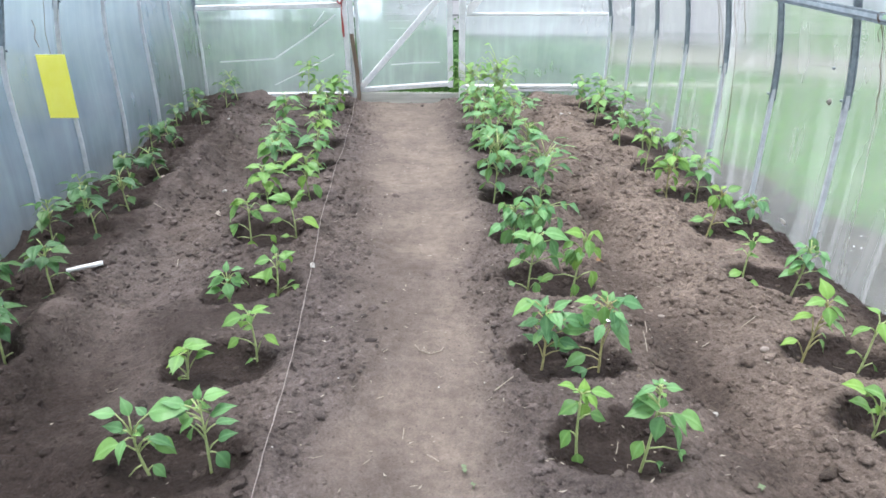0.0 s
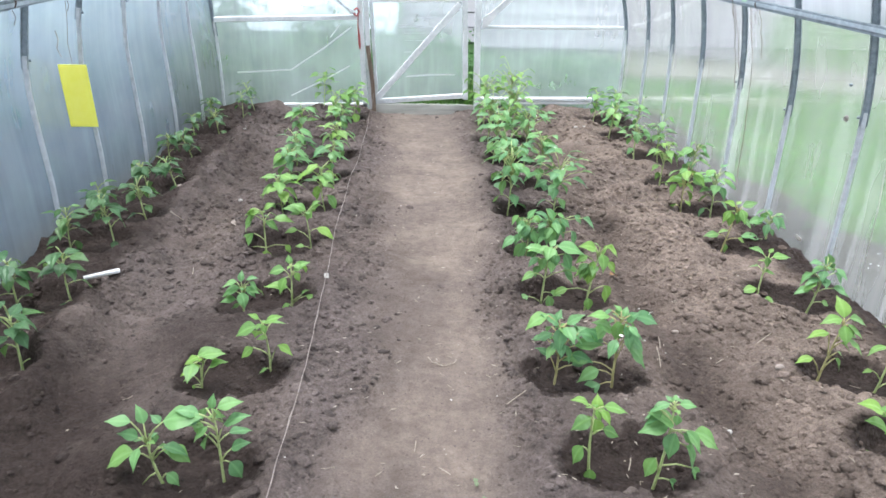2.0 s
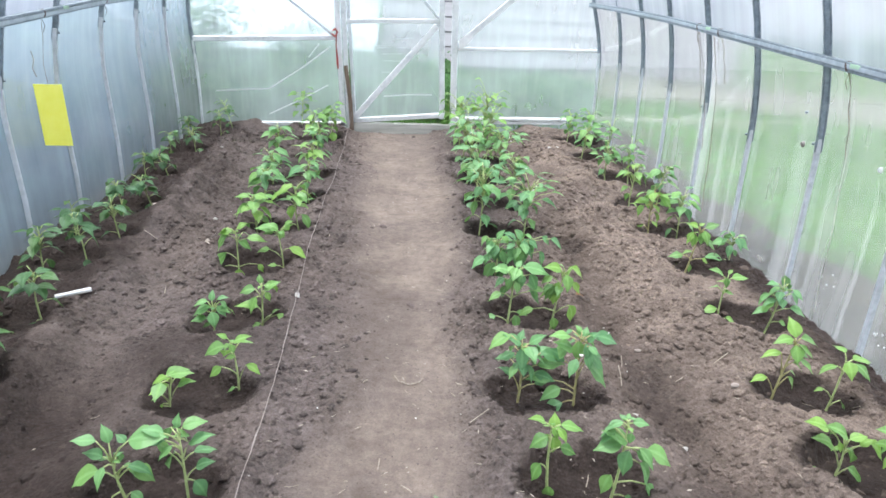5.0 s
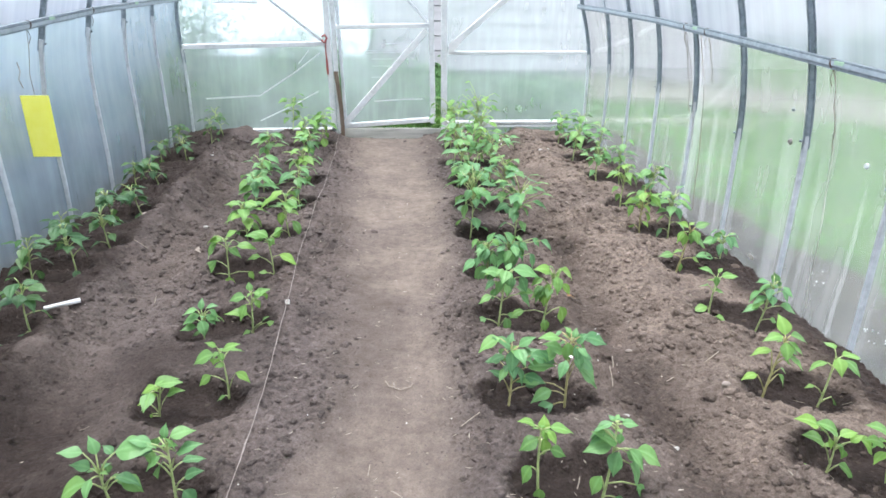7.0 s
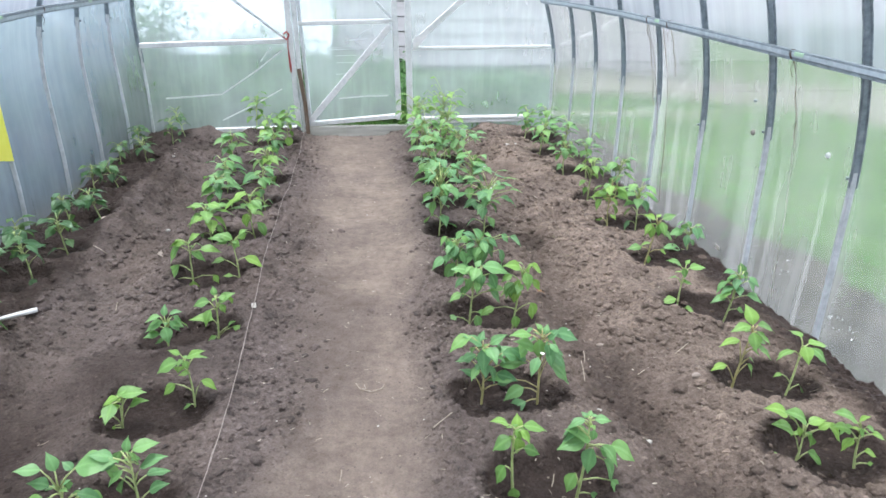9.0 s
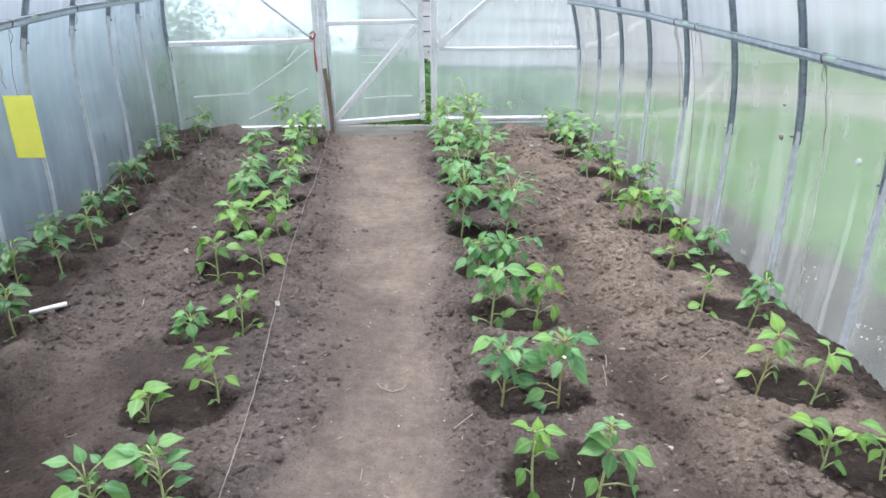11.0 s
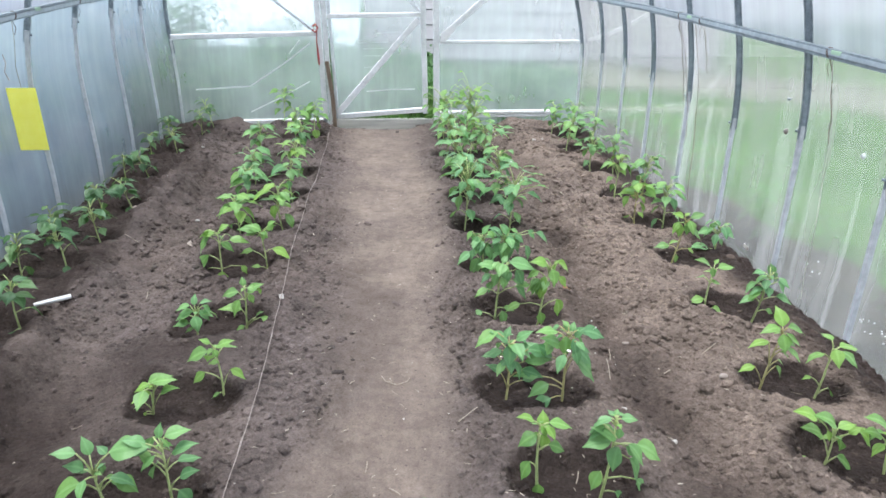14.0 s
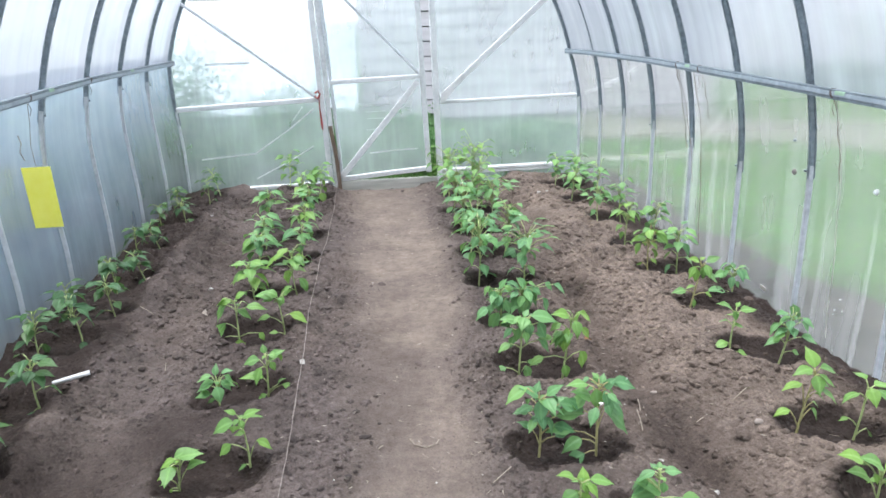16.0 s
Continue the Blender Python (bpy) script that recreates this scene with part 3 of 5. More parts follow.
for i in range(5):
    bm.faces.new((f[i], b[i], b[(i + 1) % 5], f[(i + 1) % 5]))
part("gusset", bm, WHITE, end_wall, "white corner gusset plate")

# pale scratches and creases on the left end sheet
for line, w in zip(([(-1.36, 0.235), (-0.96, 0.262), (-0.70, 0.43), (-0.50, 0.58)], [(-0.97, 0.07), (-0.72, 0.19), (-0.52, 0.30)], [(-1.25, 0.925), (-0.93, 0.928)], [(-0.66, 0.50), (-0.58, 0.60)]), (0.0062, 0.0050, 0.008, 0.0050)):
    bm = bmesh.new()
    sweep(bm, [(x, FAR - 0.0005, z) for x, z in line], [(-0.001, -w), (0.001, -w), (0.001, w), (-0.001, w)], (0, 1, 0))
    part("crease", bm, CREASE, end_wall, "pale crease in the sheet")

door = thing("door_1", "closed greenhouse door of hazy sheet in a pale steel frame", "door", kind="structure")
end_sheet("door_sheet", [(-0.405, 1.80), (-0.325, 0.03), (0.345, 0.08), (0.290, 1.80)], door, FAR - 0.012)
YD = FAR - 0.034
frame_bar("stile", (-0.408, 1.82), (-0.318, 0.02), 0.026, 0.025, ZINC, door, YD)
frame_bar("stile", (0.285, 1.82), (0.352, 0.07), 0.040, 0.03, ZINC_WHITE, door, YD)
frame_bar("rail", (-0.370, 0.772), (0.305, 0.792), 0.034, 0.025, ZINC_WHITE, door, YD - 0.002)
frame_bar("rail", (-0.395, 1.80), (0.285, 1.80), 0.034, 0.025, ZINC_WHITE, door, YD - 0.002)
frame_bar("rail", (-0.318, 0.045), (0.350, 0.098), 0.036, 0.03, ZINC_WHITE, door, YD - 0.002)
frame_bar("brace", (-0.315, 0.075), (0.288, 0.760), 0.044, 0.02, ZINC_WHITE, door, YD - 0.020)
frame_bar("brace", (-0.36, 1.50), (0.298, 0.815), 0.022, 0.014, ZINC, door, YD - 0.020, "thin grey diagonal strap")
bm = bmesh.new()
sweep(bm, [(-0.10, FAR - 0.0168, 0.230), (0.10, FAR - 0.0168, 0.246), (0.27, FAR - 0.0168, 0.250)], [(-0.001, -0.005), (0.001, -0.005), (0.001, 0.005), (-0.001, 0.005)], (0, 1, 0))
part("crease", bm, CREASE, door, "pale crease in the sheet")
for k in range(9):
    bm = bmesh.new()
    x, z = random.uniform(-0.22, 0.0), random.uniform(0.38, 0.66)
    sweep(bm, [(x, FAR - 0.0168, z), (x + random.uniform(0.05, 0.16), FAR - 0.0168, z + random.uniform(-0.004, 0.012))], [(-0.001, -0.0016), (0.001, -0.0016), (0.001, 0.0016), (-0.001, 0.0016)], (0, 1, 0))
    part("scratch", bm, ZINC, door)

# red cord on the frame
e = thing("red_cord", "short red cord tied round the end-wall post", "cord")
bm = bmesh.new()
tube(bm, [(-0.475, Y - 0.03, 0.70), (-0.455, Y - 0.034, 0.715), (-0.440, Y - 0.03, 0.69), (-0.46, Y - 0.036, 0.66), (-0.478, Y - 0.03, 0.68)], 0.008, 6)
part("knot", bm, RED, e)
bm = bmesh.new()
tube(bm, [(-0.447, Y - 0.03, 0.68), (-0.452, Y - 0.032, 0.60), (-0.447, Y - 0.03, 0.54), (-0.443, Y - 0.034, 0.47), (-0.440, Y - 0.03, 0.43)], [0.004, 0.004, 0.007, 0.009, 0.006], 6)
part("tail", bm, RED, e)

# the near end wall, behind the camera
near = thing("wall_near", "hazy polycarbonate end wall", "wall", kind="structure")
outline = [(wall_x(-1, NEAR, z), z) for z in (-0.08, 0.5, 0.9, 1.3, 1.7, 2.0)] + [(0, 2.2)] + [(wall_x(1, NEAR, z), z) for z in (2.0, 1.7, 1.3, 0.9, 0.5, -0.08)]
end_sheet("sheet", outline, near, NEAR - 0.02)
frame_bar("rail", (-1.48, 0.62), (1.48, 0.62), 0.03, 0.03, ZINC, near, NEAR + 0.01)

# ---- outside ----
bm = bmesh.new()
bmesh.ops.create_grid(bm, x_segments=60, y_segments=60, size=300)
for v in bm.verts:
    v.co.z = -0.13
ground = tagged(part("ground", bm, LAWN, None), "green mown lawn around the greenhouse", "lawn", kind="structure")


def slab(name, mat, x0, x1, y0, y1, z, label, category):
    bm = bmesh.new()
    box(bm, (x0, y0, -0.14), (x1, y1, z), 0.01)
    return tagged(part(name, bm, mat, None), label, category, kind="structure")


slab("pavement", YARD, -9.0, -1.60, -6.0, 9.5, -0.10, "pale grey concrete yard beside the greenhouse", "yard")
slab("bare_strip_west", BARE, -1.845, -1.60, -5.0, 6.6, -0.094, "strip of bare dark soil between greenhouse and fence", "soil")
slab("dug_plot", PLOT, 2.2, 16.0, 8.3, 10.6, -0.10, "grey-brown dug garden plot beyond the lawn", "plot")
slab("dug_plot_east", PLOT, 6.6, 16.0, -6.0, 8.29, -0.10, "grey-brown dug garden plot beside the lawn", "plot")
slab("track", TRACK, 2.03, 4.6, 7.10, 7.20, -0.118, "narrow sandy track across the lawn", "track")
# the strip of bare soil outside the right wall runs out unevenly into the lawn
verts, faces = [], []
for i in range(60):
    y = -4.0 + 10.6 * i / 59
    edge = 2.34 + 0.10 * math.sin(2.3 * y) + 0.06 * math.sin(5.9 * y + 1) + 0.03 * math.sin(13 * y)
    for k in range(7):
        u = k / 6
        lump = 0.012 * math.sin(11 * y + 5 * u) * math.sin(9 * u + 3 * y)
        verts.append((1.60 + (edge - 1.60) * u, y, -0.085 + lump - 0.050 * u ** 3))
for i in range(59):
    for k in range(6):
        a = i * 7 + k
        faces.append((a, a + 1, a + 8, a + 7))
strip = mesh_of("bare_strip", verts, faces, BARE, None)
tagged(smooth(strip), "strip of bare grey soil along the greenhouse foot", "soil", kind="structure")

fence = thing("board_fence", "low blue-grey painted board fence close to the greenhouse", "fence")
bm = bmesh.new()
box(bm, (-0.012, -1.69, -0.112), (0.012, 1.69, 0.112), 0.004)
first = part("board", bm, FENCE, fence)
first.location = (-1.86, -3.3, 0.01)
for k in range(1, 20):
    o = new("board", first.data)
    o.parent = fence
    o.location = (-1.86 + random.uniform(-0.006, 0.006), -3.3 + 3.4 * (k // 5) if k < 15 else 6.15, 0.01 + 0.228 * (k % 5))
    o.scale.y = 1.0 if k < 15 else 0.56
for y in (-5.0, -1.6, 1.8, 5.2, 7.02):
    bm = bmesh.new()
    box(bm, (-1.95, y - 0.04, -0.12), (-1.876, y + 0.04, 1.00), 0.004)
    part("post", bm, FENCE, fence)

house = thing("timber_house", "pale weathered board-clad house behind the greenhouse", "house", at=(0, 0, 0))
HY = 10.9
bm = bmesh.new()
box(bm, (-0.18, HY + 0.09, -0.1), (7.0, HY + 4.0, 2.9), 0.02)
part("core", bm, ROOF, house)
for k in range(15):
    bm = bmesh.new()
    z = -0.10 + k * 0.205
    tilt = random.uniform(0.010, 0.016)
    sweep(bm, [(-0.18, HY + 0.05, z), (7.0, HY + 0.05, z)], [(0.03, 0.0), (-0.012 - tilt, 0.0), (-0.014, 0.186), (0.03, 0.186)], (0, 1, 0))
    part("board", bm, LOG, house)
bm = bmesh.new()
sweep(bm, [(-0.8, HY + 2.0, 3.9), (7.4, HY + 2.0, 3.9)], [(-2.7, -1.2), (-2.7, -1.12), (0, 0.1), (2.7, -1.12), (2.7, -1.2), (0, 0.0)], (0, 1, 0))
part("roof", bm, ROOF, house)

lean_to = thing("lean_to_shed", "low lean-to shed with a broad pale sheet roof", "shed")
bm = bmesh.new()
box(bm, (-4.9, 9.5, -0.12), (-0.24, 13.3, 0.20), 0.02)
part("wall", bm, PALE_WALL, lean_to)
for k in range(9):
    x0 = -4.97 + 0.53 * k
    bm = bmesh.new()
    sweep(bm, [(x0, 9.35, 0.215), (x0, 13.5, 1.24)], [(0.0, 0.0), (0.50, 0.0), (0.52, 0.012), (0.52, 0.03), (0.0, 0.03)], (1, 0, 0))
    part("roof_sheet", bm, LIME, lean_to)


def shrub(x, y, height, width, seed, count=3200):
    """A shrub: a few woody limbs and a crown of many small folded leaves."""
    rng = np.random.RandomState(seed)
    e = thing("shrub", "leafy green shrub seen hazily through the sheet", "shrub", "shrubs behind the greenhouse", at=(x, y, -0.13))
    bm = bmesh.new()
    tips = []
    for k in range(7):
        a, r = rng.uniform(0, math.tau), width * rng.uniform(0.15, 0.4)
        tip = Vector((r * math.cos(a), r * math.sin(a), height * rng.uniform(0.55, 0.85)))
        tube(bm, [(0, 0, 0), tip * 0.45 + Vector((0, 0, 0.08 * height)), tip], [0.018, 0.012, 0.004], 5)
        tips.append(tip)
    part("branches", bm, BARK, e)
    verts, faces = [], []
    for k in range(count):
        t = tips[rng.randint(7)]
        p = np.array(t) * rng.uniform(0.45, 1.1) + rng.normal(0, 1, 3) * (width * 0.17, width * 0.17, height * 0.13)
        p[2] = abs(p[2]) + 0.02
        d, n = rng.normal(0, 1, 3), rng.normal(0, 1, 3)
        d /= np.linalg.norm(d)
        n = np.cross(d, n)
        n /= np.linalg.norm(n)
        s, b = rng.uniform(0.012, 0.026), len(verts)
        verts += [p, p + d * s + n * s * 0.45, p + d * s * 2, p + d * s - n * s * 0.45, p + d * s + np.cross(d, n) * s * 0.15]
        faces += [(b, b + 1, b + 4), (b + 1, b + 2, b + 4), (b + 2, b + 3, b + 4), (b + 3, b, b + 4)]
    tagged(mesh_of("crown", verts, faces, SHRUB, e), kind="stuff")


for x, y, h, w, s in ((-1.75, 7.5, 1.25, 0.9, 1), (-2.55, 8.2, 2.0, 1.2, 2), (-1.1, 7.4, 0.50, 0.9, 3), (-0.5, 7.8, 0.55, 0.9, 4), (0.2, 7.6, 0.50, 0.8, 5),
                      (-1.5, 6.9, 0.42, 0.7, 11), (-0.95, 6.95, 0.36, 0.8, 12), (-0.3, 7.0, 0.38, 0.8, 13), (0.45, 6.9, 0.30, 0.7, 14), (1.0, 6.8, 0.27, 0.7, 15), (1.55, 6.85, 0.27, 0.7, 16), (-2.75, 9.2, 2.2, 1.2, 17), (0.75, 7.3, 0.34, 0.8, 6), (1.3, 7.2, 0.36, 0.9, 7), (1.9, 7.6, 0.34, 0.9, 8), (-0.9, 8.6, 0.7, 1.0, 9), (-1.72, 5.7, 0.5, 0.24, 23), (-1.75, 6.2, 0.7, 0.4, 24)):
    shrub(x, y, h, w, s)

# ---- planting plan: pairs of peppers in shallow watered pits ----
PITS = {
    "B": [(-0.578, 1.955), (-0.580, 2.355), (-0.562, 2.79), (-0.566, 3.27), (-0.556, 3.70), (-0.55, 4.13), (-0.54, 4.55), (-0.54, 4.98), (-0.53, 5.42)],
    "C": [(0.434, 1.955), (0.426, 2.331), (0.453, 2.814), (0.47, 3.21), (0.48, 3.64), (0.49, 4.06), (0.50, 4.48), (0.51, 4.92), (0.53, 5.36)],
    "D": [(1.174, 1.974), (1.192, 2.31), (1.24, 2.79), (1.30, 3.25), (1.31, 3.69), (1.33, 4.14), (1.34, 4.60), (1.33, 5.06), (1.29, 5.48)],
    "A": [(-1.29, 2.375), (-1.30, 2.78), (-1.34, 3.27), (-1.33, 3.59), (-1.30, 3.95), (-1.36, 4.50), (-1.36, 5.04), (-1.35, 5.47)],
}
HOLLOWS = [(-1.17, 2.95, 0.12, 0.10, 0.028, 0.0), (0.785, 2.24, 0.085, 0.13, 0.022, 0.62), (0.80, 3.58, 0.12, 0.18, 0.03, 0.75), (0.745, 3.92, 0.05, 0.06, 0.03, 0.85), (0.80, 2.78, 0.09, 0.10, 0.02, 0.3),
           (-0.95, 2.35, 0.14, 0.25, 0.015, 0.1), (-0.96, 3.3, 0.13, 0.3, 0.015, 0.1), (-0.92, 4.4, 0.13, 0.3, 0.03, 0.35), (0.86, 4.7, 0.12, 0.2, 0.02, 0.3),
           (-0.86, 1.95, 0.16, 0.2, 0.015, 0.2)]

X0, X1, Y0, Y1 = -1.555, 1.555, -0.98, 5.985


def step(v, a, b):
    k = np.clip((v - a) / (b - a), 0, 1)
    return k * k * (3 - 2 * k)


def soil_shape(x, y):
    """Height, dampness with the left side's shade in it, and how trodden the soil is, over arrays."""
    wob = 0.10 * fbm(x, y, 11, 4, 2.2)
    on_path = step(x + wob, -0.32, -0.08) * (1 - step(x + wob, 0.05 + 0.035 * (y - 1.8), 0.27 + 0.03 * (y - 1.8)))
    furrow = np.exp(-((x + wob + 0.92) / 0.15) ** 2)
    lump = fbm(x, y, 21, 4, 4.0)
    rugged = np.clip(0.55 + 1.3 * fbm(x, y, 27, 3, 2.6), 0.12, 1.25) * (1 - 0.6 * np.exp(-((x + wob - 0.77) / 0.12) ** 2))
    clod = 0.9 * fbm(x, y, 22, 2, 9.0) + (0.8 * fbm(x, y, 23, 1, 24.0) + 0.9 * np.abs(fbm(x, y, 24, 1, 46.0)) + 0.5 * np.abs(fbm(x, y, 25, 1, 90.0)) - 0.45) * rugged
    z = 0.012 - 0.012 * on_path + (0.036 - 0.024 * on_path) * lump - 0.05 * step(y, 5.70, 5.88) * step(x, -0.45, -0.38) * (1 - step(x, 0.40, 0.47)) + (0.0122 * (1 - on_path) * (1 - 0.45 * furrow) + 0.0024) * clod
    z += 0.030 * np.exp(-((x + 0.385) / 0.075) ** 2) * (0.6 + 0.4 * lump) + 0.028 * np.exp(-((x - 0.235 - 0.02 * (y - 2)) / 0.07) ** 2) * (0.6 + 0.4 * lump)
    z += 0.044 * np.exp(-((x + 0.5 * wob - 1.03) / 0.10) ** 2) * (0.8 + 0.8 * lump) - 0.044 * np.exp(-((x + wob - 0.77) / 0.10) ** 2) - 0.040 * furrow + 0.044 * np.exp(-((x + 0.6 * wob + 1.10) / 0.085) ** 2) * (0.8 + 1.0 * lump) * (1 - 0.6 * step(y, 4.6, 5.6)) + 0.020 * np.exp(-((x + wob + 0.74) / 0.06) ** 2) * (0.7 + 1.2 * lump)
    damp = np.zeros_like(x)
    ragged = 0.27 * fbm(x, y, 31, 5, 9.0)
    for row, pits in PITS.items():
        for n, (px, py) in enumerate(pits):
            r = np.sqrt(((x - px) / 0.172) ** 2 + ((y - py) / 0.118) ** 2) + ragged
            hole = 1 - step(r, 0.55, 1.05)
            rim = np.exp(-((r - 1.2) / 0.22) ** 2)
            z = z * (1 - 0.7 * hole) - 0.028 * hole + 0.012 * rim
            damp = np.maximum(damp, 1 - step(r, 0.90, 1.16))
    for hx, hy, rx, ry, d, wet_dark in HOLLOWS:
        r = np.sqrt(((x - hx) / rx) ** 2 + ((y - hy) / ry) ** 2) + ragged * 1.3
        hole = 1 - step(r, 0.3, 1.1)
        z -= d * hole
        damp = np.maximum(damp, wet_dark * (1 - step(r, 0.5, 1.15)))
    trench = step(-x, 1.36, 1.50) + step(x, 1.44, 1.53)
    # Wall feet: damp soil, with the shade there put into the same mask.
    damp = np.maximum(damp, 1.4 * (step(-x + 0.6 * wob, 1.10, 1.22) + step(x, 1.32, 1.46)) * (0.85 + 1.5 * ragged))
    z -= 0.024 * trench
    # Left bed: moister soil plus its weaker light, painted as one darkening.
    damp = np.maximum(damp, (0.30 + 0.54 * (1 - step(y, 1.8, 3.0)) + 1.1 * fbm(x, y, 51, 5, 2.4)) * (1 - step(x, -0.62, -0.30)))
    damp = np.maximum(damp, (0.06 + 0.60 * fbm(x, y, 56, 5, 3.0)) * (1 - step(x + wob, -0.27, -0.10)))
    damp = np.maximum(damp, (-0.08 + 0.6 * fbm(x, y, 52, 5, 3.0)) * step(x, 0.2, 0.4))
    damp = np.maximum(damp, on_path * np.clip(-0.04 + 0.55 * fbm(x, y, 54, 5, 2.0), 0, 0.40))
    damp = np.maximum(damp, np.exp(-((x + wob - 0.77) / 0.12) ** 2) * np.clip(0.48 + 0.8 * fbm(x, y, 55, 4, 2.2), 0, 0.8))
    trod = np.clip(on_path * (0.85 + 0.6 * fbm(x, y, 41, 5, 2.5)) + 0.20 * furrow * (0.8 + lump), 0, 1)
    warm = np.clip(step(x + 2 * wob, 0.30, 0.85) * 0.85 + 0.12 + 0.5 * fbm(x, y, 57, 4, 2.0), 0, 1)
    return z, damp, trod, warm


nx, ny = 640, 700
xs = np.linspace(X0, X1, nx)
ys = np.concatenate([np.linspace(Y0, 1.4, 60), 1.4 + (Y1 - 1.4) * (0.55 * np.linspace(0, 1, ny - 59)[1:] + 0.45 * np.linspace(0, 1, ny - 59)[1:] ** 2)])
gx, gy = np.meshgrid(xs, ys)
gz, gdamp_shade, gtrod, gwarm = soil_shape(gx, gy)
gdamp_shade = np.clip(gdamp_shade, 0, 1)
idx = np.arange(nx * ny).reshape(ny, nx)
quads = np.stack([idx[:-1, :-1], idx[:-1, 1:], idx[1:, 1:], idx[1:, :-1]], -1).reshape(-1, 4)
floor_me = bpy.data.meshes.new("floor")
floor_me.from_pydata(np.stack([gx, gy, gz], -1).reshape(-1, 3).tolist(), [], quads.tolist())
for name, values in (("damp", gdamp_shade), ("trod", gtrod), ("warm", gwarm)):
    floor_me.attributes.new(name, "FLOAT", "POINT").data.foreach_set("value", values.ravel().astype(np.float32))
floor_me.materials.append(SOIL)
floor = tagged(new("floor", floor_me), "brown dug garden soil with a trodden dry path and damp planting pits", "soil", kind="structure")
smooth(floor)


def soil_z(x, y):
    z, *_ = soil_shape(np.array([float(x)]), np.array([float(y)]))
    return float(z[0])


# loose clods and crumbs
rng = np.random.RandomState(5)
bm = bmesh.new()
bmesh.ops.create_icosphere(bm, subdivisions=1, radius=1.0)
ball = np.array([v.co[:] for v in bm.verts])
tris = np.array([[v.index for v in f.verts] for f in bm.faces])
bm.free()
n_clods = 72000
cx, cy = rng.uniform(-1.5, 1.5, n_clods), 1.3 + 4.6 * rng.uniform(0, 1, n_clods) ** 1.35
cz, cdamp_shade, ctrod, cwarm = soil_shape(cx, cy)
keep = (rng.uniform(0, 1, n_clods) > ctrod * 0.95) & (rng.uniform(0, 1, n_clods) > np.clip(cdamp_shade, 0, 1) * 0.6) & (fbm(cx, cy, 61, 3, 3.0) > -0.22 + 0.5 * rng.uniform(-1, 1, n_clods))
cx, cy, cz, ctrod, cdamp_shade, cwarm = cx[keep], cy[keep], cz[keep], ctrod[keep], cdamp_shade[keep], cwarm[keep]
size = 0.0024 + 0.0130 * rng.uniform(0, 1, len(cx)) ** 3.4 * np.clip(1 - 1.6 * ctrod, 0.05, 1) + 0.0025 * (cy - 1.3) / 4.6
verts, faces = [], []
for k in range(len(cx)):
    turn = np.array(Euler(rng.uniform(0, 6.28, 3)).to_matrix())
    shape = ball * rng.uniform(0.6, 1.25, (len(ball), 1)) * (size[k] * rng.uniform(0.6, 1.5, 3))
    verts.append((shape @ turn.T) * (1, 1, 0.6) + (cx[k], cy[k], cz[k] - size[k] * 0.22))
    faces.append(tris + k * len(ball))
clods = mesh_of("soil_clods", np.concatenate(verts).tolist(), np.concatenate(faces).tolist(), CRUMB)
for name, values in (("damp", np.clip(cdamp_shade, 0, 1) * rng.uniform(0.6, 1.1, len(cx))), ("warm", cwarm), ("trod", ctrod * 0.6)):
    clods.data.attributes.new(name, "FLOAT", "POINT").data.foreach_set("value", np.repeat(values, len(ball)).astype(np.float32))
tagged(clods, "loose brown clods and crumbs of soil", "soil", kind="stuff")

# larger rounded lumps where the beds lie rough
bm = bmesh.new()
bmesh.ops.create_icosphere(bm, subdivisions=2, radius=1.0)
ball = np.array([v.co[:] for v in bm.verts])
tris = np.array([[v.index for v in f.verts] for f in bm.faces])
bm.free()
lx, ly = rng.uniform(-1.45, 1.45, 15000), 1.3 + 4.5 * rng.uniform(0, 1, 15000) ** 1.2
lz, ldamp_shade, ltrod, lwarm = soil_shape(lx, ly)
keep = (rng.uniform(0, 1, 15000) > ltrod * 1.3 + 0.1 + 0.35 * np.exp(-((lx + 0.28) / 0.12) ** 2)) & (rng.uniform(0, 1, 15000) > np.clip(ldamp_shade, 0, 1) * 0.9) & (fbm(lx, ly, 63, 3, 2.6) > -0.10 + 0.35 * rng.uniform(-1, 1, 15000))
lx, ly, lz, ldamp_shade, lwarm = lx[keep], ly[keep], lz[keep], ldamp_shade[keep], lwarm[keep]
verts, faces = [], []
for k in range(len(lx)):
    own = 0.0045 + (0.0125 + 0.0045 * lwarm[k]) * rng.uniform() ** 2.6
    turn = np.array(Euler(rng.uniform(0, 6.28, 3)).to_matrix())
    shape = ball * (1 + 0.22 * np.sin(ball @ rng.normal(0, 2.6, 3) + rng.uniform(0, 6)) + 0.12 * np.sin(ball @ rng.normal(0, 5, 3)))[:, None] * (own * rng.uniform(0.7, 1.35, 3))
    verts.append((shape @ turn.T) * (1, 1, 0.6) + (lx[k], ly[k], lz[k] - own * 0.10))
    faces.append(tris + k * len(ball))
lumps = smooth(mesh_of("soil_lumps", np.concatenate(verts).tolist(), np.concatenate(faces).tolist(), CRUMB))
for name, values in (("damp", np.clip(ldamp_shade, 0, 1) * rng.uniform(0.6, 1.0, len(lx))), ("warm", lwarm), ("trod", lwarm * 0)):
    lumps.data.attributes.new(name, "FLOAT", "POINT").data.foreach_set("value", np.repeat(values, len(ball)).astype(np.float32))
tagged(lumps, "rounded brown lumps of dug soil on the beds", "soil", kind="stuff")

# ---- pepper plants ----


